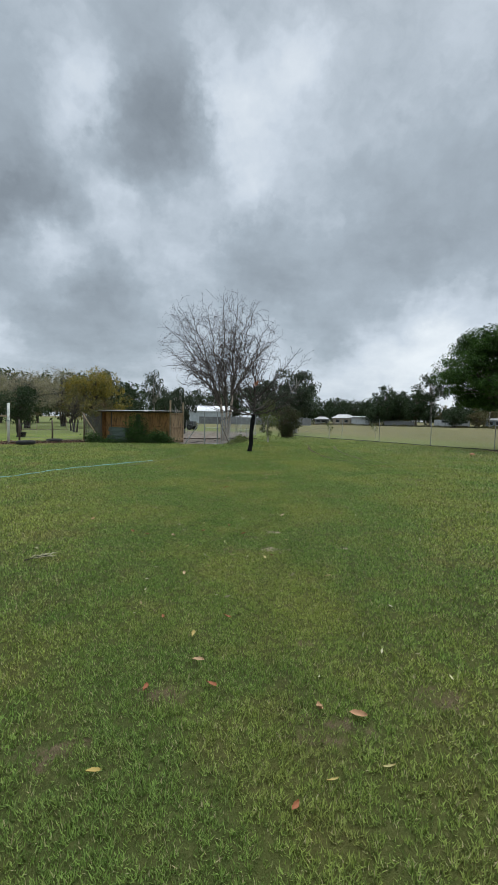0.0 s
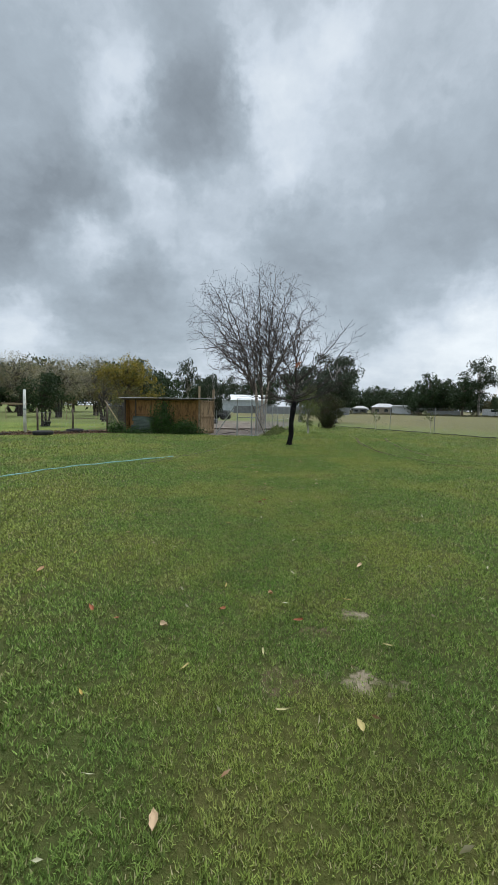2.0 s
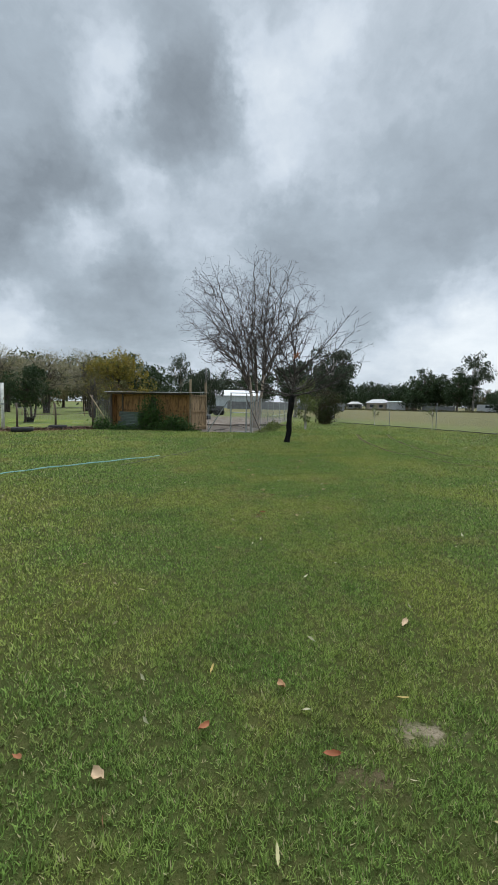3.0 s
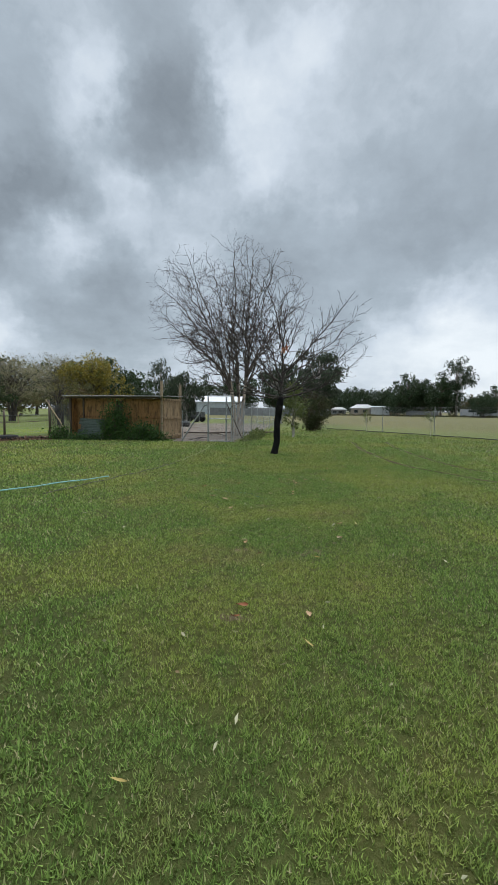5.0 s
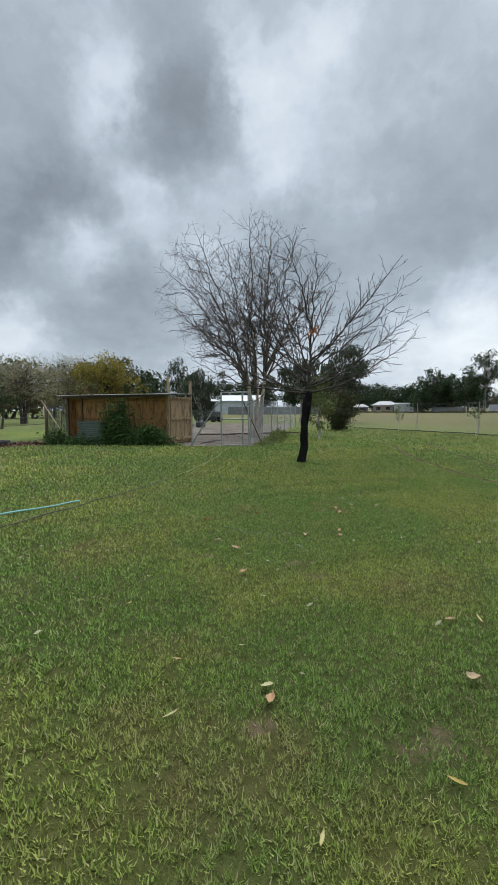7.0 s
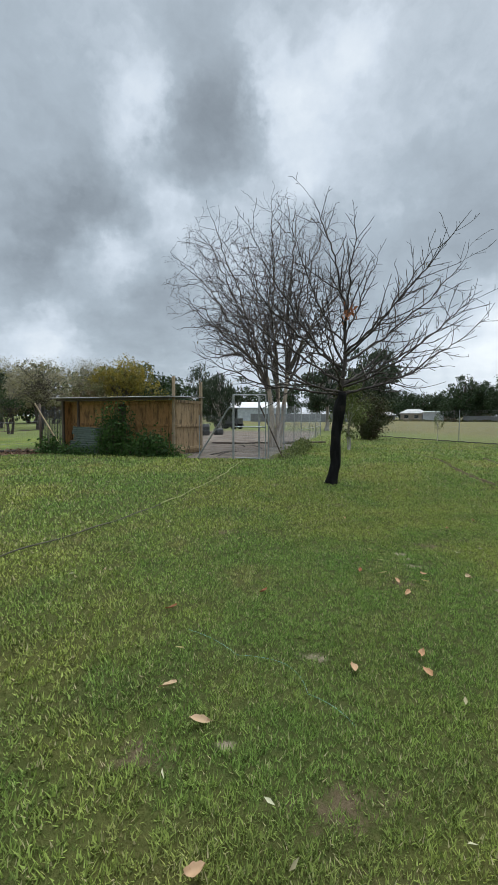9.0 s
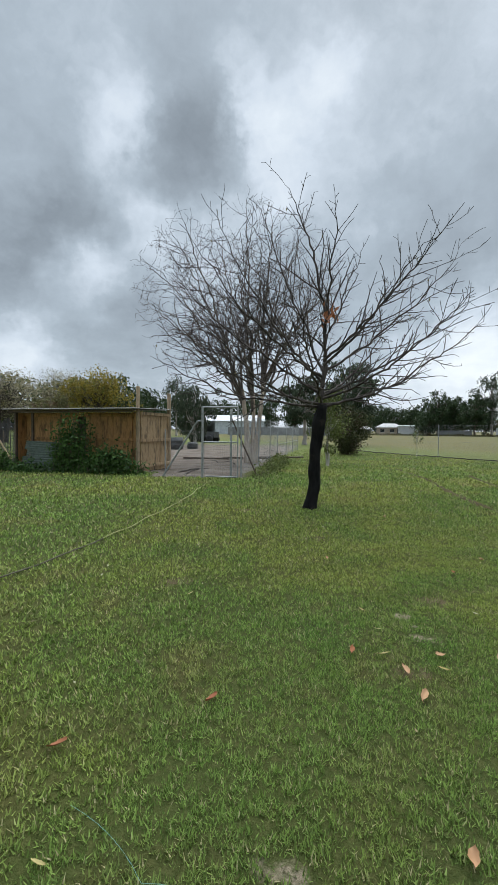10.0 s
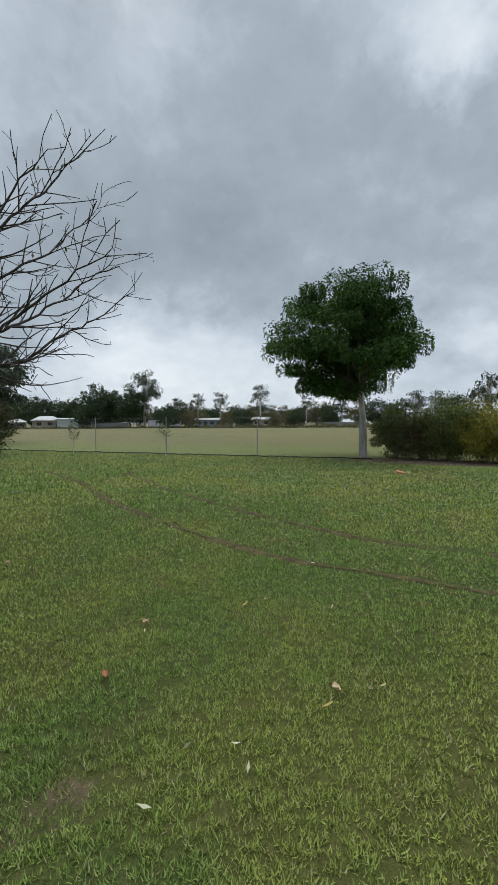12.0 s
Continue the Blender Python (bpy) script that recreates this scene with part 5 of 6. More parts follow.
# ---- pen and the white shelter behind it ----
def shelter():
    t = thing("farm_shed", pose(-17.0, 150.0, 0.0, 0, 0, 5), "large white-roofed farm shed beyond paddock", "building", "far buildings")
    W, D, H = 20.5, 12.0, 4.3
    g, rings = Geo(), []
    for i in range(9):
        a = i / 8
        z = H + 2.0 * (1 - abs(2 * a - 1))
        y = -0.4 + (D + 0.8) * a
        rings.append([Vector((-W / 2 - 0.3, y, z)), Vector((W / 2 + 0.3, y, z)), Vector((W / 2 + 0.3, y, z - 0.12)), Vector((-W / 2 - 0.3, y, z - 0.12))])
    g.quadstrip(rings)
    part("roof", g, M_WHITE, t, "white sheet roof")
    for x0, x1 in ((-W / 2, -W / 2 + 0.5), (-W / 2 + 4.5, W / 2)):
        n = int((x1 - x0) * 5) + 1
        g = Geo()
        r = [[Vector((x0 + (x1 - x0) * k / (n * 4), 0.03 * math.sin(k * PI / 2), z)) for k in range(n * 4 + 1)] for z in (0, H)]
        g.quadstrip(r, False)
        g.quadstrip([[p + Vector((0, 0.06, 0)) for p in q] for q in r], False)
        part("front_sheet", g, M_PANEL, t, "pale blue-grey sheeting", True)
    for n_, lo, hi in (("back_wall", (-W / 2, D - 0.05, 0), (W / 2, D, H)), ("side_wall", (W / 2 - 0.08, 0.1, 0), (W / 2, D - 0.06, H)), ("side_wall", (-W / 2, 0.1, 0), (-W / 2 + 0.08, D - 0.06, H))):
        g = Geo()
        g.box(lo, hi)
        part(n_, g, M_PANEL, t)
    m = thing("tractor", pose(-9.6, 62.0, 0.0, 0, 0, 70), "dark tractor parked behind dirt pen", "tractor")
    g = Geo()
    g.box((-0.5, -1.6, 0.6), (0.5, 0.3, 1.25))
    part("bonnet", g, M_DARKROOM, m)
    g = Geo()
    for x in (-0.6, 0.6):
        for y in (0.25, 1.3):
            g.tube([Vector((x, y, 1.0)), Vector((x * 0.95, y, 2.35))], 0.04, 6)
    part("cab_frame", g, M_DARKROOM, m)
    g = Geo()
    g.box((-0.75, 0.1, 2.35), (0.75, 1.45, 2.45))
    part("cab_roof", g, M_WHITE, m)
    g = Geo()
    g.box((-0.3, 0.6, 0.9), (0.3, 1.2, 1.5))
    part("seat", g, M_BLACK, m)
    for x in (-0.75, 0.75):
        for y, r in ((-1.1, 0.42), (0.85, 0.72)):
            g = Geo()
            g.tube([Vector((x - 0.17, y, r)), Vector((x - 0.12, y, r)), Vector((x + 0.12, y, r)), Vector((x + 0.17, y, r))], [r - 0.08, r, r, r - 0.08], 20, True)
            part("wheel", g, M_BLACK, m, smooth=True)


shelter()


def pen_clutter():
    rng = np.random.default_rng(71)
    for i in range(4):
        g = Geo()
        a = rng.uniform(0, PI)
        d = Vector((math.cos(a), math.sin(a), 0.05)) * rng.uniform(0.3, 0.9)
        g.tube(bend(-d, d, Vector((0, 0, 0.05)), 7, 0.012, rng), [0.02, 0.024, 0.022, 0.02, 0.018, 0.014, 0.01, 0.006], 6)
        ob = part("fallen_branch", g, M_TWIG, None, "dry fallen branch on pen dirt", True)
        tagged(ob, category="branch", group="branches on the dirt")
        x, y = rng.uniform(-4.3, -2.0), rng.uniform(26.3, 34)
        ob.matrix_world = at(x, y, 0, 0.03)
    for i in range(3):
        g = Geo()
        g.box((-1.2, -0.07, 0), (1.2, 0.07, 0.09))
        ob = part("sleeper", g, M_DARKPOST, None, "weathered timber sleeper on pen dirt")
        tagged(ob, category="sleeper", group="sleepers in the pen")
        ob.matrix_world = at(-4.5 + i * 1.9, 35.5 + i * 0.8, 8 * i - 6)
    for x, y, r, h in ((-8.6, 45.5, 0.5, 0.9), (-7.6, 46.5, 0.4, 0.5)):
        t = thing("drum", at(x, y), "dark plastic drum standing on pen dirt", "drum", "drums in the pen")
        g, rings = Geo(), []
        for z, q in ((0, 0.92), (0.04, 1), (h * 0.33, 1), (h * 0.35, 1.05), (h * 0.4, 1), (h * 0.66, 1), (h * 0.7, 1.05), (h * 0.74, 1), (h, 0.97)):
            rings.append([Vector((r * q * math.cos(2 * PI * k / 20), r * q * math.sin(2 * PI * k / 20), z)) for k in range(20)])
        g.quadstrip(rings)
        part("body", g, M_DARKROOM, t, smooth=True)


pen_clutter()

# grey sheet fence far behind the pen
def sheet_fence(x0, x1, y, h):
    t = thing("steel_fence", pose(0, y, 0), "long grey steel sheet fence across paddock", "fence", "far steel fence")
    n = max(1, int((x1 - x0) / 2.4))
    for i in range(n):
        g = Geo()
        a, b = x0 + (x1 - x0) * i / n, x0 + (x1 - x0) * (i + 1) / n - 0.05
        g.quadstrip([[Vector((a + (b - a) * k / 24, 0.02 * (k // 2 % 2), z)) for k in range(25)] for z in (0, h)], False)
        g.quadstrip([[Vector((a + (b - a) * k / 24, 0.05 + 0.02 * (k // 2 % 2), z)) for k in range(25)] for z in (0, h)], False)
        part("panel", g, M_FENCEGREY, t)
        g = Geo()
        g.box((b - 0.02, -0.03, 0), (b + 0.07, 0.08, h + 0.04))
        part("post", g, M_FENCEGREY, t)


sheet_fence(-16, 18.5, 131, 2.2)


# ---- far buildings ----
def house(name, az, dist, w, d, h, rise, wall, roofm, label, windows=2, door=True, turn=0, hip=0.0):
    x, y = polar(az, dist)
    t = thing(name, pose(x, y, 0, 0, 0, -az + turn), label, "building", "far buildings")
    g = Geo()
    g.box((-w / 2, 0, 0), (w / 2, d, h))
    part("wall", g, wall, t)
    g = Geo()
    o = 0.45
    e = [Vector((-w / 2 - o, -o, h + 0.003)), Vector((w / 2 + o, -o, h + 0.003)), Vector((w / 2 + o, d + o, h + 0.003)), Vector((-w / 2 - o, d + o, h + 0.003))]
    r = [Vector((-w / 2 - o + hip, d / 2, h + rise)), Vector((w / 2 + o - hip, d / 2, h + rise))]
    lo = [p - Vector((0, 0, -0.0)) + Vector((0, 0, 0.12)) for p in e]
    g.v = e + lo + r
    g.f = [(0, 1, 5, 4), (1, 2, 6, 5), (2, 3, 7, 6), (3, 0, 4, 7), (4, 5, 9, 8), (6, 7, 8, 9), (5, 6, 9), (7, 4, 8), (3, 2, 1, 0)]
    part("roof", g, roofm, t)
    for i in range(windows):
        cx = -w / 2 + w * (i + 0.6) / (windows + (0.6 if door else 0.2))
        win = part("window", Geo(), M_GLASS, t)
        g = Geo()
        g.box((cx - 0.65, -0.05, h * 0.4), (cx + 0.65, -0.01, h * 0.8))
        part("pane", g, M_GLASS, win)
        g = Geo()
        g.box((cx - 0.75, -0.03, h * 0.37), (cx + 0.75, -0.006, h * 0.4))
        part("sill", g, M_WHITE, win)
    if door:
        g = Geo()
        g.box((w / 2 - 1.5, -0.05, 0), (w / 2 - 0.6, -0.01, min(2.05, h * 0.85)))
        part("door", g, M_DARKROOM, t)


house("house", 13.5, 150, 8.2, 7, 2.6, 1.5, M_BRICKWALL, M_ROOF, "tan house with pale hipped sheet roof", 2, True, 0, 2.5)
house("steel_shed", 15.85, 149, 6.4, 8, 3.1, 0.35, M_WHITE, M_WHITE, "white steel shed beside a house", 0, False)
house("house", 10.3, 160, 5.5, 6, 2.1, 1.1, M_FENCEGREY, M_ROOF, "grey house with low pitched roof", 2, True, 0, 2.0)
house("house", 33.8, 150, 10.5, 7, 2.6, 0.8, M_BLUEWALL, M_ROOF, "blue-grey house with white roof edge", 4, True, 0, 0.5)
house("house", 41.0, 146, 8.5, 7, 2.6, 1.0, M_BRICKWALL, M_ROOF, "tan house with pale roof behind trees", 2, True, 0, 1.5)
house("house", 61.0, 150, 9.5, 7, 2.6, 1.3, M_BRICKWALL, M_ROOF, "low tan house behind the hedge", 3, True, 0, 2)


def vehicle(name, az, dist, label, L, H, body, cab=True):
    x, y = polar(az, dist)
    t = thing(name, pose(x, y, 0, 0, 0, -az + 8), label, "vehicle", "parked vehicles")
    g = Geo()
    prof = [(-L / 2, 0.35), (-L / 2, 0.9), (-L * 0.2, 1.0), (-L * 0.1, H), (L * 0.42, H), (L / 2, 1.0), (L / 2, 0.35)] if cab else [(-L / 2, 0.4), (-L / 2 + 0.1, H - 0.1), (-L / 2 + 0.3, H), (L / 2 - 0.3, H), (L / 2 - 0.1, H - 0.1), (L / 2, 0.4)]
    g.quadstrip([[Vector((px, yy, pz)) for px, pz in prof] for yy in (0, 0.1, 1.6, 1.7)])
    part("body", g, body, t)
    g = Geo()
    g.box((-L * 0.05, -0.02, H * 0.62), (L * 0.38, -0.005, H * 0.9))
    part("window", g, M_GLASS, t)
    for px in (-L * 0.3, L * 0.3):
        for yy in (0.0, 1.55):
            g = Geo()
            g.tube([Vector((px, yy - 0.03, 0.33)), Vector((px, yy + 0.18, 0.33))], 0.33, 14, True)
            part("wheel", g, M_BLACK, t)


vehicle("caravan", 26.7, 148, "white caravan parked by far trees", 5.2, 2.6, M_WHITE, False)
vehicle("car", 27.7, 143, "white utility car parked by far trees", 4.6, 1.6, M_WHITE)
vehicle("caravan", 29.1, 150, "white caravan parked by far trees", 4.6, 2.4, M_WHITE, False)
vehicle("car", 36.2, 146, "dark blue car parked beside house", 4.4, 1.6, M_BLUEWALL)

for az0, az1, dd in ((19.2, 23.2, 147), (16.9, 18.6, 150), (49.0, 55.0, 140)):
    x0, y0 = polar(az0, dd)
    x1, y1 = polar(az1, dd)
    t = thing("paling_fence", pose(x0, y0, 0, 0, 0, math.degrees(math.atan2(y1 - y0, x1 - x0))), "grey timber paling fence at paddock edge", "fence", "paling fences")
    L = math.hypot(x1 - x0, y1 - y0)
    g = Geo()
    g.box((0, 0, 0), (0.28, 0.03, 1.75))
    pal = g.mesh("paling", M_POST if az0 < 18 else M_FENCEGREY, False)
    for i in range(int(L / 0.3)):
        b = new("paling", pal)
        b.parent = t
        b.matrix_basis = pose(i * 0.3, 0, 0.02 * (i % 3))


# ---- far trees ----
def place(kind, az, dist, h, spin=0, w=1.0, x0=0.3, y0=16.3):
    x, y = polar(az, dist, x0, y0)
    src = KINDS[kind]
    s = h / src["far_height"]
    c = copy_thing(src, pose(x, y, 0, 0, 0, spin))
    c.matrix_world = pose(x, y, 0, 0, 0, spin) @ Matrix.Diagonal((s * w, s * w, s, 1))
    return tagged(c, group="trees round the paddock")


KINDS = {}
for key, args in {
    "gum": dict(label="tall grey-green gum tree with open crown", height=20, width=13, base=6.5, clumps=44, per=100, size=0.55, leaf=M_GUMLEAF, bark=M_GUM, seed=101, trunk_r=0.38, shape=0.45, open_=0.62, droop=0.6),
    "gum_open": dict(label="slender gum tree with pale trunk", height=14, width=8, base=6.5, clumps=20, per=55, size=0.5, leaf=M_GUMLEAF, bark=M_GUM, seed=102, trunk_r=0.24, shape=0.5, open_=0.66, droop=0.6),
    "dark": dict(label="dense dark green tree at paddock edge", height=12, width=11, base=1.6, clumps=54, per=95, size=0.54, leaf=M_DARKLEAF, bark=M_DARKPOST, seed=103, trunk_r=0.3, shape=0.4, open_=0.62, droop=0.4),
    "low": dict(label="low spreading dark tree at paddock edge", height=7, width=11, base=0.5, clumps=46, per=85, size=0.53, leaf=M_DARKLEAF, bark=M_DARKPOST, seed=104, trunk_r=0.22, stems=2, shape=0.4, open_=0.55, droop=0.3),
    "brush": dict(label="scrubby brown-green tree at paddock edge", height=6, width=8, base=0.3, clumps=32, per=75, size=0.42, leaf=M_BRUSH, bark=M_DARKPOST, seed=105, trunk_r=0.16, stems=3, shape=0.4, open_=0.55, droop=0.3),
}.items():
    lab = args.pop("label")
    x, y = polar({"gum": 25.2, "gum_open": 40.6, "dark": 19.8, "low": 12.2, "brush": 44.5}[key], {"gum": 150, "gum_open": 138, "dark": 152, "low": 172, "brush": 150}[key])
    KINDS[key] = leafy_tree("tree", pose(x, y, 0), lab, leaf=args.pop("leaf"), bark=args.pop("bark"), **args)
    KINDS[key]["far_height"] = float(args["height"])
    tagged(KINDS[key], group="trees round the paddock")

NORTH_TREES = [
    ("dark", 19.4, 148, 15.5, 140), ("dark", 20.8, 152, 13.5, 0), ("dark", 23.4, 147, 14.0, 90), ("dark", 7.4, 160, 16, 30), ("low", 28.3, 141, 6.5, 0), ("brush", 30.9, 142, 6.5, 30), ("low", 38.4, 136, 6.0, 0),
    ("brush", 32.0, 155, 8, 0), ("low", 17.9, 146, 7.0, 0), ("brush", 42.4, 135, 5.0, 0), ("dark", 16.4, 172, 12, 0), ("dark", 12.0, 176, 12.5, 70), ("brush", 35.6, 139, 4.2, 0), ("dark", 23.0, 156, 13, 40),
    ("dark", 18.3, 160, 12, 80), ("low", 9.2, 180, 10, 20), ("low", 14.8, 175, 10, 50), ("dark", 10.8, 185, 12, 10), ("low", 17.0, 170, 9, 99),
]
MIDDLE_TREES = [
    ("dark", 29.5, 152, 11, 120), ("low", 28.0, 165, 8, 10), ("gum_open", 32.2, 150, 12, 30), ("low", 31.2, 172, 8, 60), ("gum_open", 35.2, 152, 12.5, 75), ("low", 34.5, 170, 7.5, 0), ("low", 37.5, 165, 8, 140),
    ("brush", 39.2, 158, 8, 33), ("brush", 42.6, 160, 8, 70), ("dark", 45.2, 132, 6.5, 15), ("gum_open", 46.8, 150, 11, 100), ("brush", 48.0, 155, 9, 10), ("low", 50.0, 150, 8, 10), ("gum_open", 51.5, 150, 10, 10),
    ("brush", 53.5, 150, 9, 44), ("low", 56.0, 150, 9, 80), ("dark", 58.5, 150, 10, 10), ("gum", 60.5, 160, 13, 10), ("gum_open", 63.0, 140, 11, 160),
]
EAST_TREES = [
    ("low", 65.0, 150, 10, 0), ("gum", 68.5, 120, 14, 120), ("dark", 71.5, 130, 12, 60), ("gum", 75.0, 130, 15, 0), ("low", 79.0, 120, 10, 0), ("dark", 84.0, 120, 13, 0), ("low", 21.2, 172, 9, 12),
    ("brush", 26.8, 168, 8, 50), ("brush", 20.7, 166, 8, 12), ("low", 40.8, 176, 9, 60), ("low", 24.6, 170, 9, 0), ("brush", 30.5, 160, 7, 0), ("low", 33.0, 168, 7.5, 90), ("brush", 36.3, 160, 7.5, 40),
    ("brush", 38.2, 152, 6.5, 140), ("brush", 44.0, 162, 8, 0), ("low", 46.2, 168, 8, 0), ("brush", 49.2, 160, 9, 0), ("low", 13.0, 190, 11, 0),
]
BACK_TREES = [
    ("low", 19.0, 180, 9.5, 0),
]
for row in NORTH_TREES + MIDDLE_TREES + EAST_TREES + BACK_TREES:
    place(*row)

# trees beyond the shed and the pen, by bearing from the end of the lawn
for row in (("dark", -22.3, 92, 13.0, 30, 1.0), ("low", -19.5, 90, 9.5, 60, 1.0), ("gum", -14.3, 96, 13.5, 10, 0.8), ("dark", -17.2, 105, 11, 200, 1.0), ("low", -11.5, 158, 11.0, 20, 1.0), ("low", -13.0, 110, 8.0, 20, 1.0),
            ("dark", -8.5, 168, 14.0, 80, 1.0), ("low", -5.0, 166, 13.0, 0, 1.0), ("dark", -2.2, 162, 15.0, 50, 1.0), ("dark", 1.5, 150, 15, 100, 0.9), ("gum_open", -4.0, 165, 16, 100, 0.9), ("low", 4.5, 150, 12, 100, 0.9), ("low", 7.5, 150, 12, 0, 1.0),
            ("dark", -30.0, 98, 12, 30, 1.1), ("low", -35.0, 92, 11, 60, 1.1), ("dark", -40.5, 88, 12, 10, 1.0), ("low", -26.0, 104, 12, 0, 1.1), ("dark", -46.0, 90, 12, 70, 1.0), ("low", -52.0, 85, 11, 70, 1.0), ("low", -22.0, 112, 9, 0, 1.0), ("low", -43.0, 84, 9, 40, 1.1), ("low", -48.8, 84, 9, 130, 1.1), ("low", -37.6, 86, 9, 200, 1.1), ("brush", -32.5, 84, 6, 20, 1.2)):
    place(*row, x0=-0.65, y0=13.7)

leafy_tree("gum_tree", pose(5.9, 57, 0), "tall dark gum tree with drooping foliage", 8.6, 7.0, 1.8, 44, 210, 0.3, M_GUMLEAF, M_GUM, 111, 0.24, shape=0.35, open_=0.6, droop=0.8)
leafy_tree("gum_tree", pose(1.6, 59, 0), "dark drooping gum tree behind pen", 7.4, 6.0, 2.2, 32, 180, 0.3, M_GUMLEAF, M_GUM, 112, 0.22, shape=0.4, open_=0.6, droop=0.8)
leafy_tree("yellow_tree", pose(-25.2, 68, 0), "broad tree with yellow autumn foliage", 9.0, 13.2, 1.2, 66, 210, 0.3, M_YELLOW, M_TWIG, 113, 0.24, stems=2, shape=0.4, open_=0.5, droop=0.2)
for i, (x, y, h, w) in enumerate(((-29.5, 56, 7.8, 9.5), (-36.0, 58, 8.4, 10.5), (-44.0, 58, 8.6, 10.5), (-31.0, 70, 9.6, 10.5), (-52.0, 60, 9.0, 10.0))):
    b = leafy_tree("blossom_tree", pose(x, y, 0), "spreading tree covered in pale white blossom", h, w, 2.2, 110, 150, 0.13, M_BLOSSOM, M_TWIG, 120 + i, 0.16, stems=3, shape=0.45, open_=0.55, droop=0.0)
    tagged(b, group="blossom trees")
leafy_tree("fruit_tree", pose(-18.7, 34.2, 0.0), "dark glossy fruit tree in garden", 4.1, 4.4, 1.2, 38, 170, 0.15, M_DARKLEAF, M_TWIG, 131, 0.09, shape=0.35, open_=0.6, droop=0.4)
for i, (x, y, h, w) in enumerate(((-18.8, 45.5, 4.4, 5.0), (-24.0, 44.0, 4.2, 5.0), (-21.0, 50.0, 4.6, 5.5))):
    b = leafy_tree("orchard_tree", pose(x, y, 0), "nearly bare orchard tree with low forked trunk", h, w, 1.1, 34, 26, 0.13, M_BRUSH, M_TWIG, 140 + i, 0.1, stems=2, shape=0.4, open_=0.6, droop=0.2)
    tagged(b, group="orchard trees")
leafy_tree("willow_tree", pose(-8.6, 52, 0), "grey-green weeping tree behind pen", 6.6, 5.6, 0.9, 40, 200, 0.26, M_GUMLEAF, M_GUM, 151, 0.2, shape=0.35, open_=0.55, droop=1.4, slim=0.25)
leafy_tree("shrub", pose(-11.6, 33.5, 0), "scrubby brown-green shrub behind shed", 3.0, 3.2, 0.3, 26, 120, 0.14, M_BRUSH, M_DARKPOST, 152, 0.05, stems=3, shape=0.4, open_=0.65, category="shrub")


def brush_band():
    """Rank brown grass and scrub along the far edge of the paddock."""
    rng = np.random.default_rng(81)
    n = 9000
    az = rng.uniform(4, 66, n)
    d = np.where(az < 33, 146, 118 + 14 * np.cos((az - 45) * 0.06)) + rng.normal(size=n) * 2.5
    hh = np.where(az < 33, 0.7, 1.5) * (0.6 + 0.4 * np.sin(az * 3.1) * np.sin(az * 1.3 + 1))
    c = np.stack([0.3 + np.sin(np.radians(az)) * d, 16.3 + np.cos(np.radians(az)) * d, rng.uniform(0, 1, n) * hh], 1)
    ob = new("scrub", leaf_mesh("scrub", c, 0.7, M_BRUSH, rng, -0.6, 0.35))
    tagged(ob, "rank brown scrub along far paddock edge", "scrub", kind="stuff")


brush_band()

# unseen wall added behind the start of the walk to shade the near lawn
g = Geo()
g.box((-9, -3.4, -0.1), (9, -3.2, 5.6))
tagged(part("lawn_shade_wall", g, M_BRICKWALL), "plain unseen wall added to shade the near lawn", "wall", kind="structure")


# ---- fallen leaves ----
def fallen_leaf(L, w, curl, twist, seed):
    g, rings = Geo(), []
    n = 9
    for side in (0.0, -0.0012):
        rows = []
        for i in range(n + 1):
            t = i / n
            hw = w * 0.5 * (math.sin(PI * min(1, t * 0.94 + 0.05)) ** 0.75) * (1 + 0.12 * math.sin(t * 17 + seed))
            z = curl * (t - 0.5) ** 2 * 4 + 0.006
            rows.append([Vector(((t - 0.5) * L, o * hw, z + abs(o) * hw * 0.7 + twist * o * (t - 0.5) * w + side)) for o in (-1, -0.5, 0, 0.5, 1)])
        g.quadstrip(rows, False)
    g.tube([Vector((L * 0.48, 0, curl + 0.006)), Vector((L * 0.62, 0.01, curl * 0.9 + 0.004))], 0.0014, 4)
    return g


LEAVES = {}
for key, mat_, (L, w, curl, twist) in (("tan", M_DEAD, (0.15, 0.06, 0.012, 0.3)), ("tan2", M_DEAD, (0.12, 0.07, 0.03, -0.4)), ("rust", M_DEADRED, (0.13, 0.05, 0.018, 0.4)),
                                       ("yellow", M_DEADYEL, (0.12, 0.055, 0.01, 0.2)), ("slim", M_DEADYEL, (0.13, 0.025, 0.012, 0.3))):
    LEAVES[key] = fallen_leaf(L, w, curl, twist, len(key)).mesh("fallen_leaf", mat_, True)
WORDS = {"tan": "tan dry fallen leaf lying on grass", "tan2": "curled tan fallen leaf lying on grass", "rust": "rust-red dry fallen leaf lying on grass", "yellow": "yellowed fallen leaf lying on grass", "slim": "narrow pale fallen leaf lying on grass"}
rng = np.random.default_rng(91)
CURLED = [(0.38, 2.91), (-1.16, 6.58), (-0.38, 7.25), (-0.69, 12.64), (0.44, 12.89), (-0.98, 14.37), (0.08, 15.79), (0.45, 17.15), (0.84, 17.13), (2.17, 17.83), (1.66, 19.26)]
TAN = [(0.6, 2.86), (-0.41, 3.4), (-0.77, 5.1), (0.54, 8.05), (-2.68, 7.47), (-0.14, 10.95), (0.56, 13.57), (-1.37, 15.26), (-1.14, 15.03), (-0.35, 15.58), (0.07, 15.6), (0.21, 16.71), (0.18, 16.97), (-0.09, 19.14), (1.08, 21.41)]
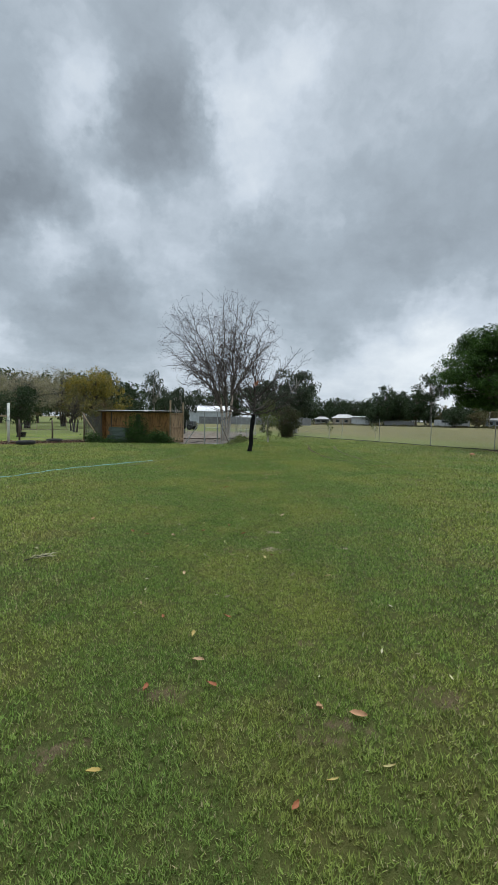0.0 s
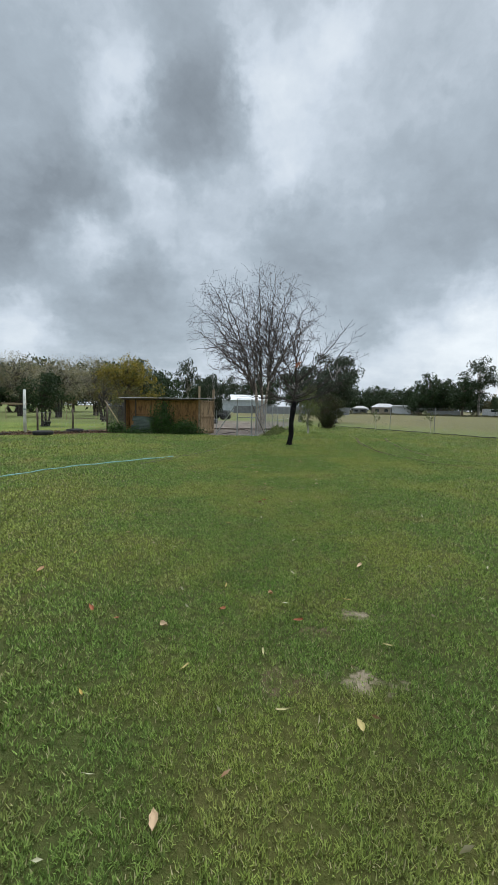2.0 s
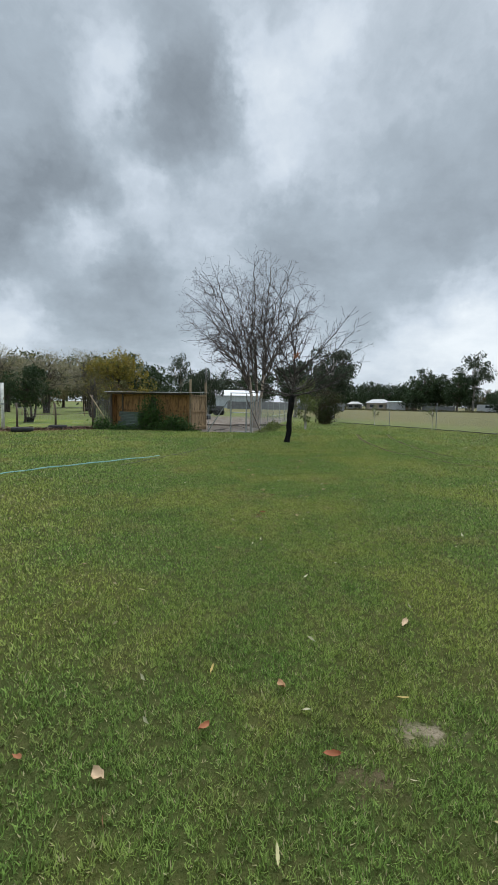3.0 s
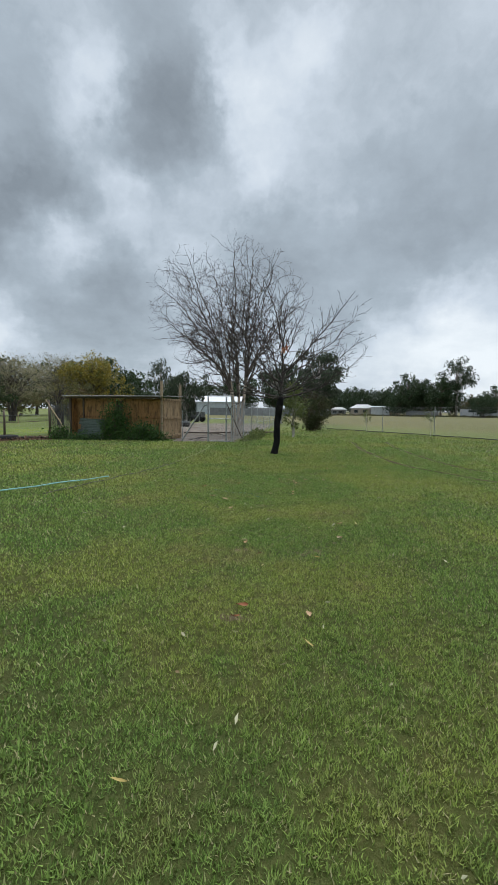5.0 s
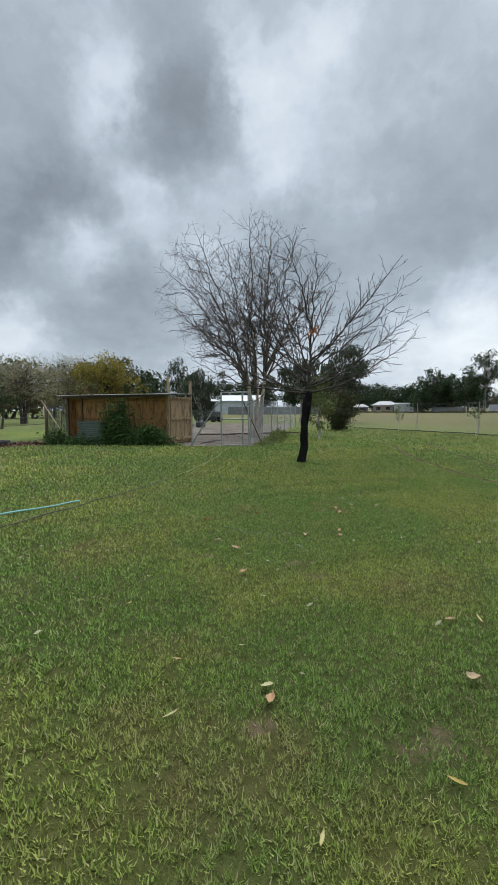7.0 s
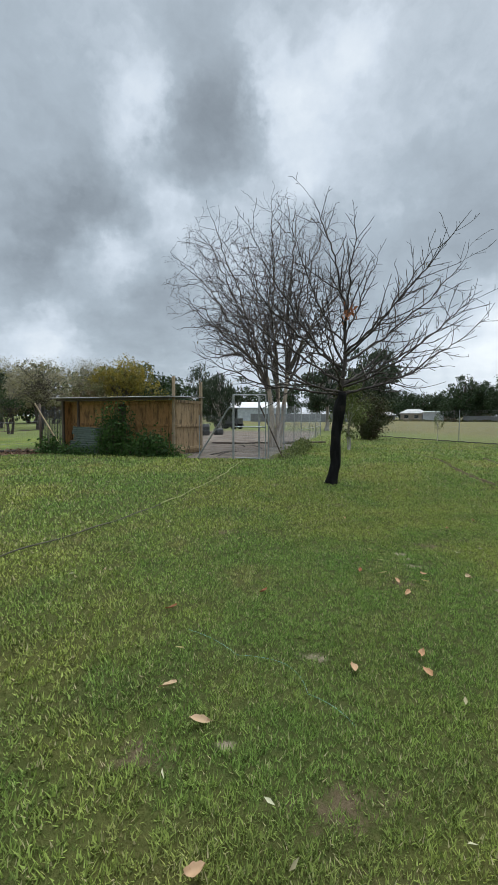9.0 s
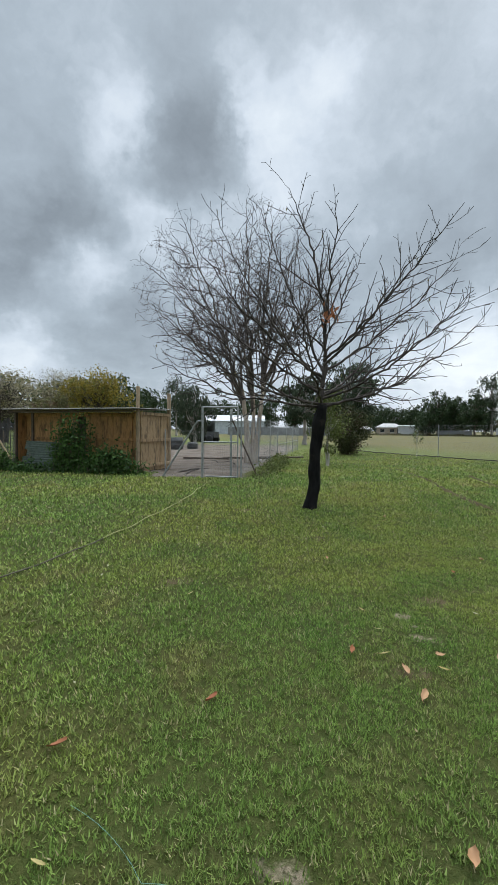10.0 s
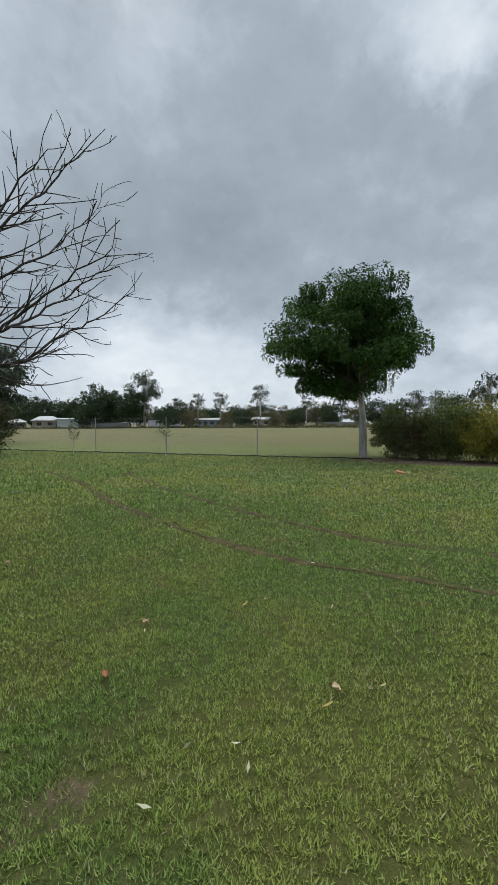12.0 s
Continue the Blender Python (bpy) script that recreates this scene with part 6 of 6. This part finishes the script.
RUST = [(-0.24, 4.08), (-0.79, 4.05), (0.17, 2.26), (-0.7, 3.07), (-0.29, 3.12), (-0.15, 6.8), (-0.77, 6.9), (-1.82, 6.77), (-1.56, 6.64), (-0.65, 11.08), (-0.69, 10.9), (-1.64, 16.15), (-0.98, 16.56), (1.18, 18.8), (-0.12, 17.16)]
YELLOWED = [(-0.49, 3.77), (-0.8, 2.43), (0.83, 5.1), (0.15, 5.72), (-0.71, 12.75)]
NARROW = [(0.36, 2.4), (0.66, 2.49), (1.33, 3.24), (0.28, 7.22), (0.47, 6.53), (-0.8, 7.36), (-0.27, 5.79), (-1.42, 5.79), (-0.89, 6.1), (-0.4, 6.34), (-1.57, 8.37), (-1.08, 9.5), (1.39, 10.34), (-2.59, 8.0), (-3.29, 9.76), (-2.87, 9.92),
    (-0.19, 10.56), (0.78, 13.6), (-1.82, 13.66), (-1.26, 12.97), (-1.18, 12.5), (0.45, 14.6), (-0.49, 11.94), (0.07, 12.21), (-5.15, 18.15), (0.42, 17.0), (-1.42, 15.63), (-3.88, 17.53), (1.0, 21.11), (-1.42, 18.0), (1.6, 19.15), (-2.46, 17.85),
    (0.06, 17.82), (0.11, 17.49), (0.08, 17.14), (2.02, 17.77), (2.41, 17.68), (2.47, 19.06)]
ON_LAWN = {"tan2": CURLED, "tan": TAN, "rust": RUST, "yellow": YELLOWED, "slim": NARROW}
SPOTS = [(x, y, key) for key, places in ON_LAWN.items() for x, y in places]
for x, y, key in SPOTS:
    ob = new("fallen_leaf", LEAVES[key])
    s = rng.uniform(0.5, 0.72)
    ob.matrix_world = pose(x, y, ground_z(x, y) + 0.028, rng.uniform(-14, 14), rng.uniform(-14, 14), rng.uniform(0, 360)) @ Matrix.Diagonal((s, s, s, 1))
    tagged(ob, WORDS[key], "leaf", "fallen leaves")


def litter():
    """Small pale leaves strewn over the lawn, thickest under the shade tree."""
    rng = np.random.default_rng(95)
    a = np.stack([rng.uniform(-8, 11, 900), rng.uniform(3, 28, 900)], 1)
    b = np.stack([11.6 + rng.normal(size=5200) * 3.4, 23.4 + rng.normal(size=5200) * 3.8], 1)
    p = np.concatenate([a, b])
    p = p[(p[:, 0] - 15.6) * FNX + (p[:, 1] - 27.0) * FNY < 0.8]
    z = 0.036 + 0.17 * np.exp(-((p[:, 0] + 2.5) ** 2 / 60 + (p[:, 1] - 26) ** 2 / 30))
    c = np.concatenate([p, z[:, None]], 1)
    n = len(c)
    flat = rng.normal(size=(n, 3))
    flat[:, 2] = rng.normal(size=n) * 0.15
    ob = new("leaf_litter", leaf_mesh("leaf_litter", c, 0.056, M_LITTER, rng, 0.0, 0.33, flat * 3))
    tagged(ob, "small pale fallen leaves strewn over lawn", "leaf litter", kind="stuff")


litter()


def string():
    g = Geo()
    P = [Vector((-1.42, 15.85, 0)), Vector((-1.05, 15.6, 0)), Vector((-0.75, 15.55, 0)), Vector((-0.62, 15.3, 0)), Vector((-0.4, 15.1, 0))]
    pts = []
    for i in range(len(P) - 1):
        pts += [p + Vector((0, 0, 0.035 + ground_z(p.x, p.y))) for p in bend(P[i], P[i + 1], Vector((0.02, 0.02, 0)), 6)]
    g.tube(pts, 0.0006, 4)
    tagged(part("string", g, M_TEAL, None, "thin green string lying in grass", True), category="string")


string()


def snapped_twig():
    t = thing("twig", pose(-2.6, 5.5, 0.03, 0, 0, 30), "pale broken leafy twig lying on grass", "twig")
    g = Geo()
    g.tube([Vector((-0.16, 0, 0)), Vector((0, 0.01, 0.02)), Vector((0.14, 0.04, 0.015))], [0.008, 0.007, 0.004], 6)
    part("stem", g, M_TWIG, t)
    rng = np.random.default_rng(97)
    for k in range(6):
        g = Geo()
        a = rng.uniform(-0.8, 0.8)
        g.tube([Vector((-0.1 + k * 0.04, 0, 0.015)), Vector((-0.04 + k * 0.04, 0.06 * math.copysign(1, a), 0.03)), Vector((0.03 + k * 0.04, 0.1 * a, 0.02))], [0.003, 0.009, 0.002], 5)
        part("leaflet", g, M_LITTER, t, "pale green leaflet")


snapped_twig()


def dropped_lid():
    t = thing("plastic_lid", pose(12.0, 23.4, 0.03, 12, 0, 20), "faded orange plastic lid lying on lawn", "plastic lid")
    g, rings = Geo(), []
    for z, r in ((0.0, 0.13), (0.05, 0.13), (0.06, 0.12), (0.045, 0.11)):
        rings.append([Vector((r * math.cos(2 * PI * k / 20), r * math.sin(2 * PI * k / 20), z)) for k in range(20)])
    g.quadstrip(rings)
    part("lid", g, M_ORANGE, t, smooth=True)


dropped_lid()
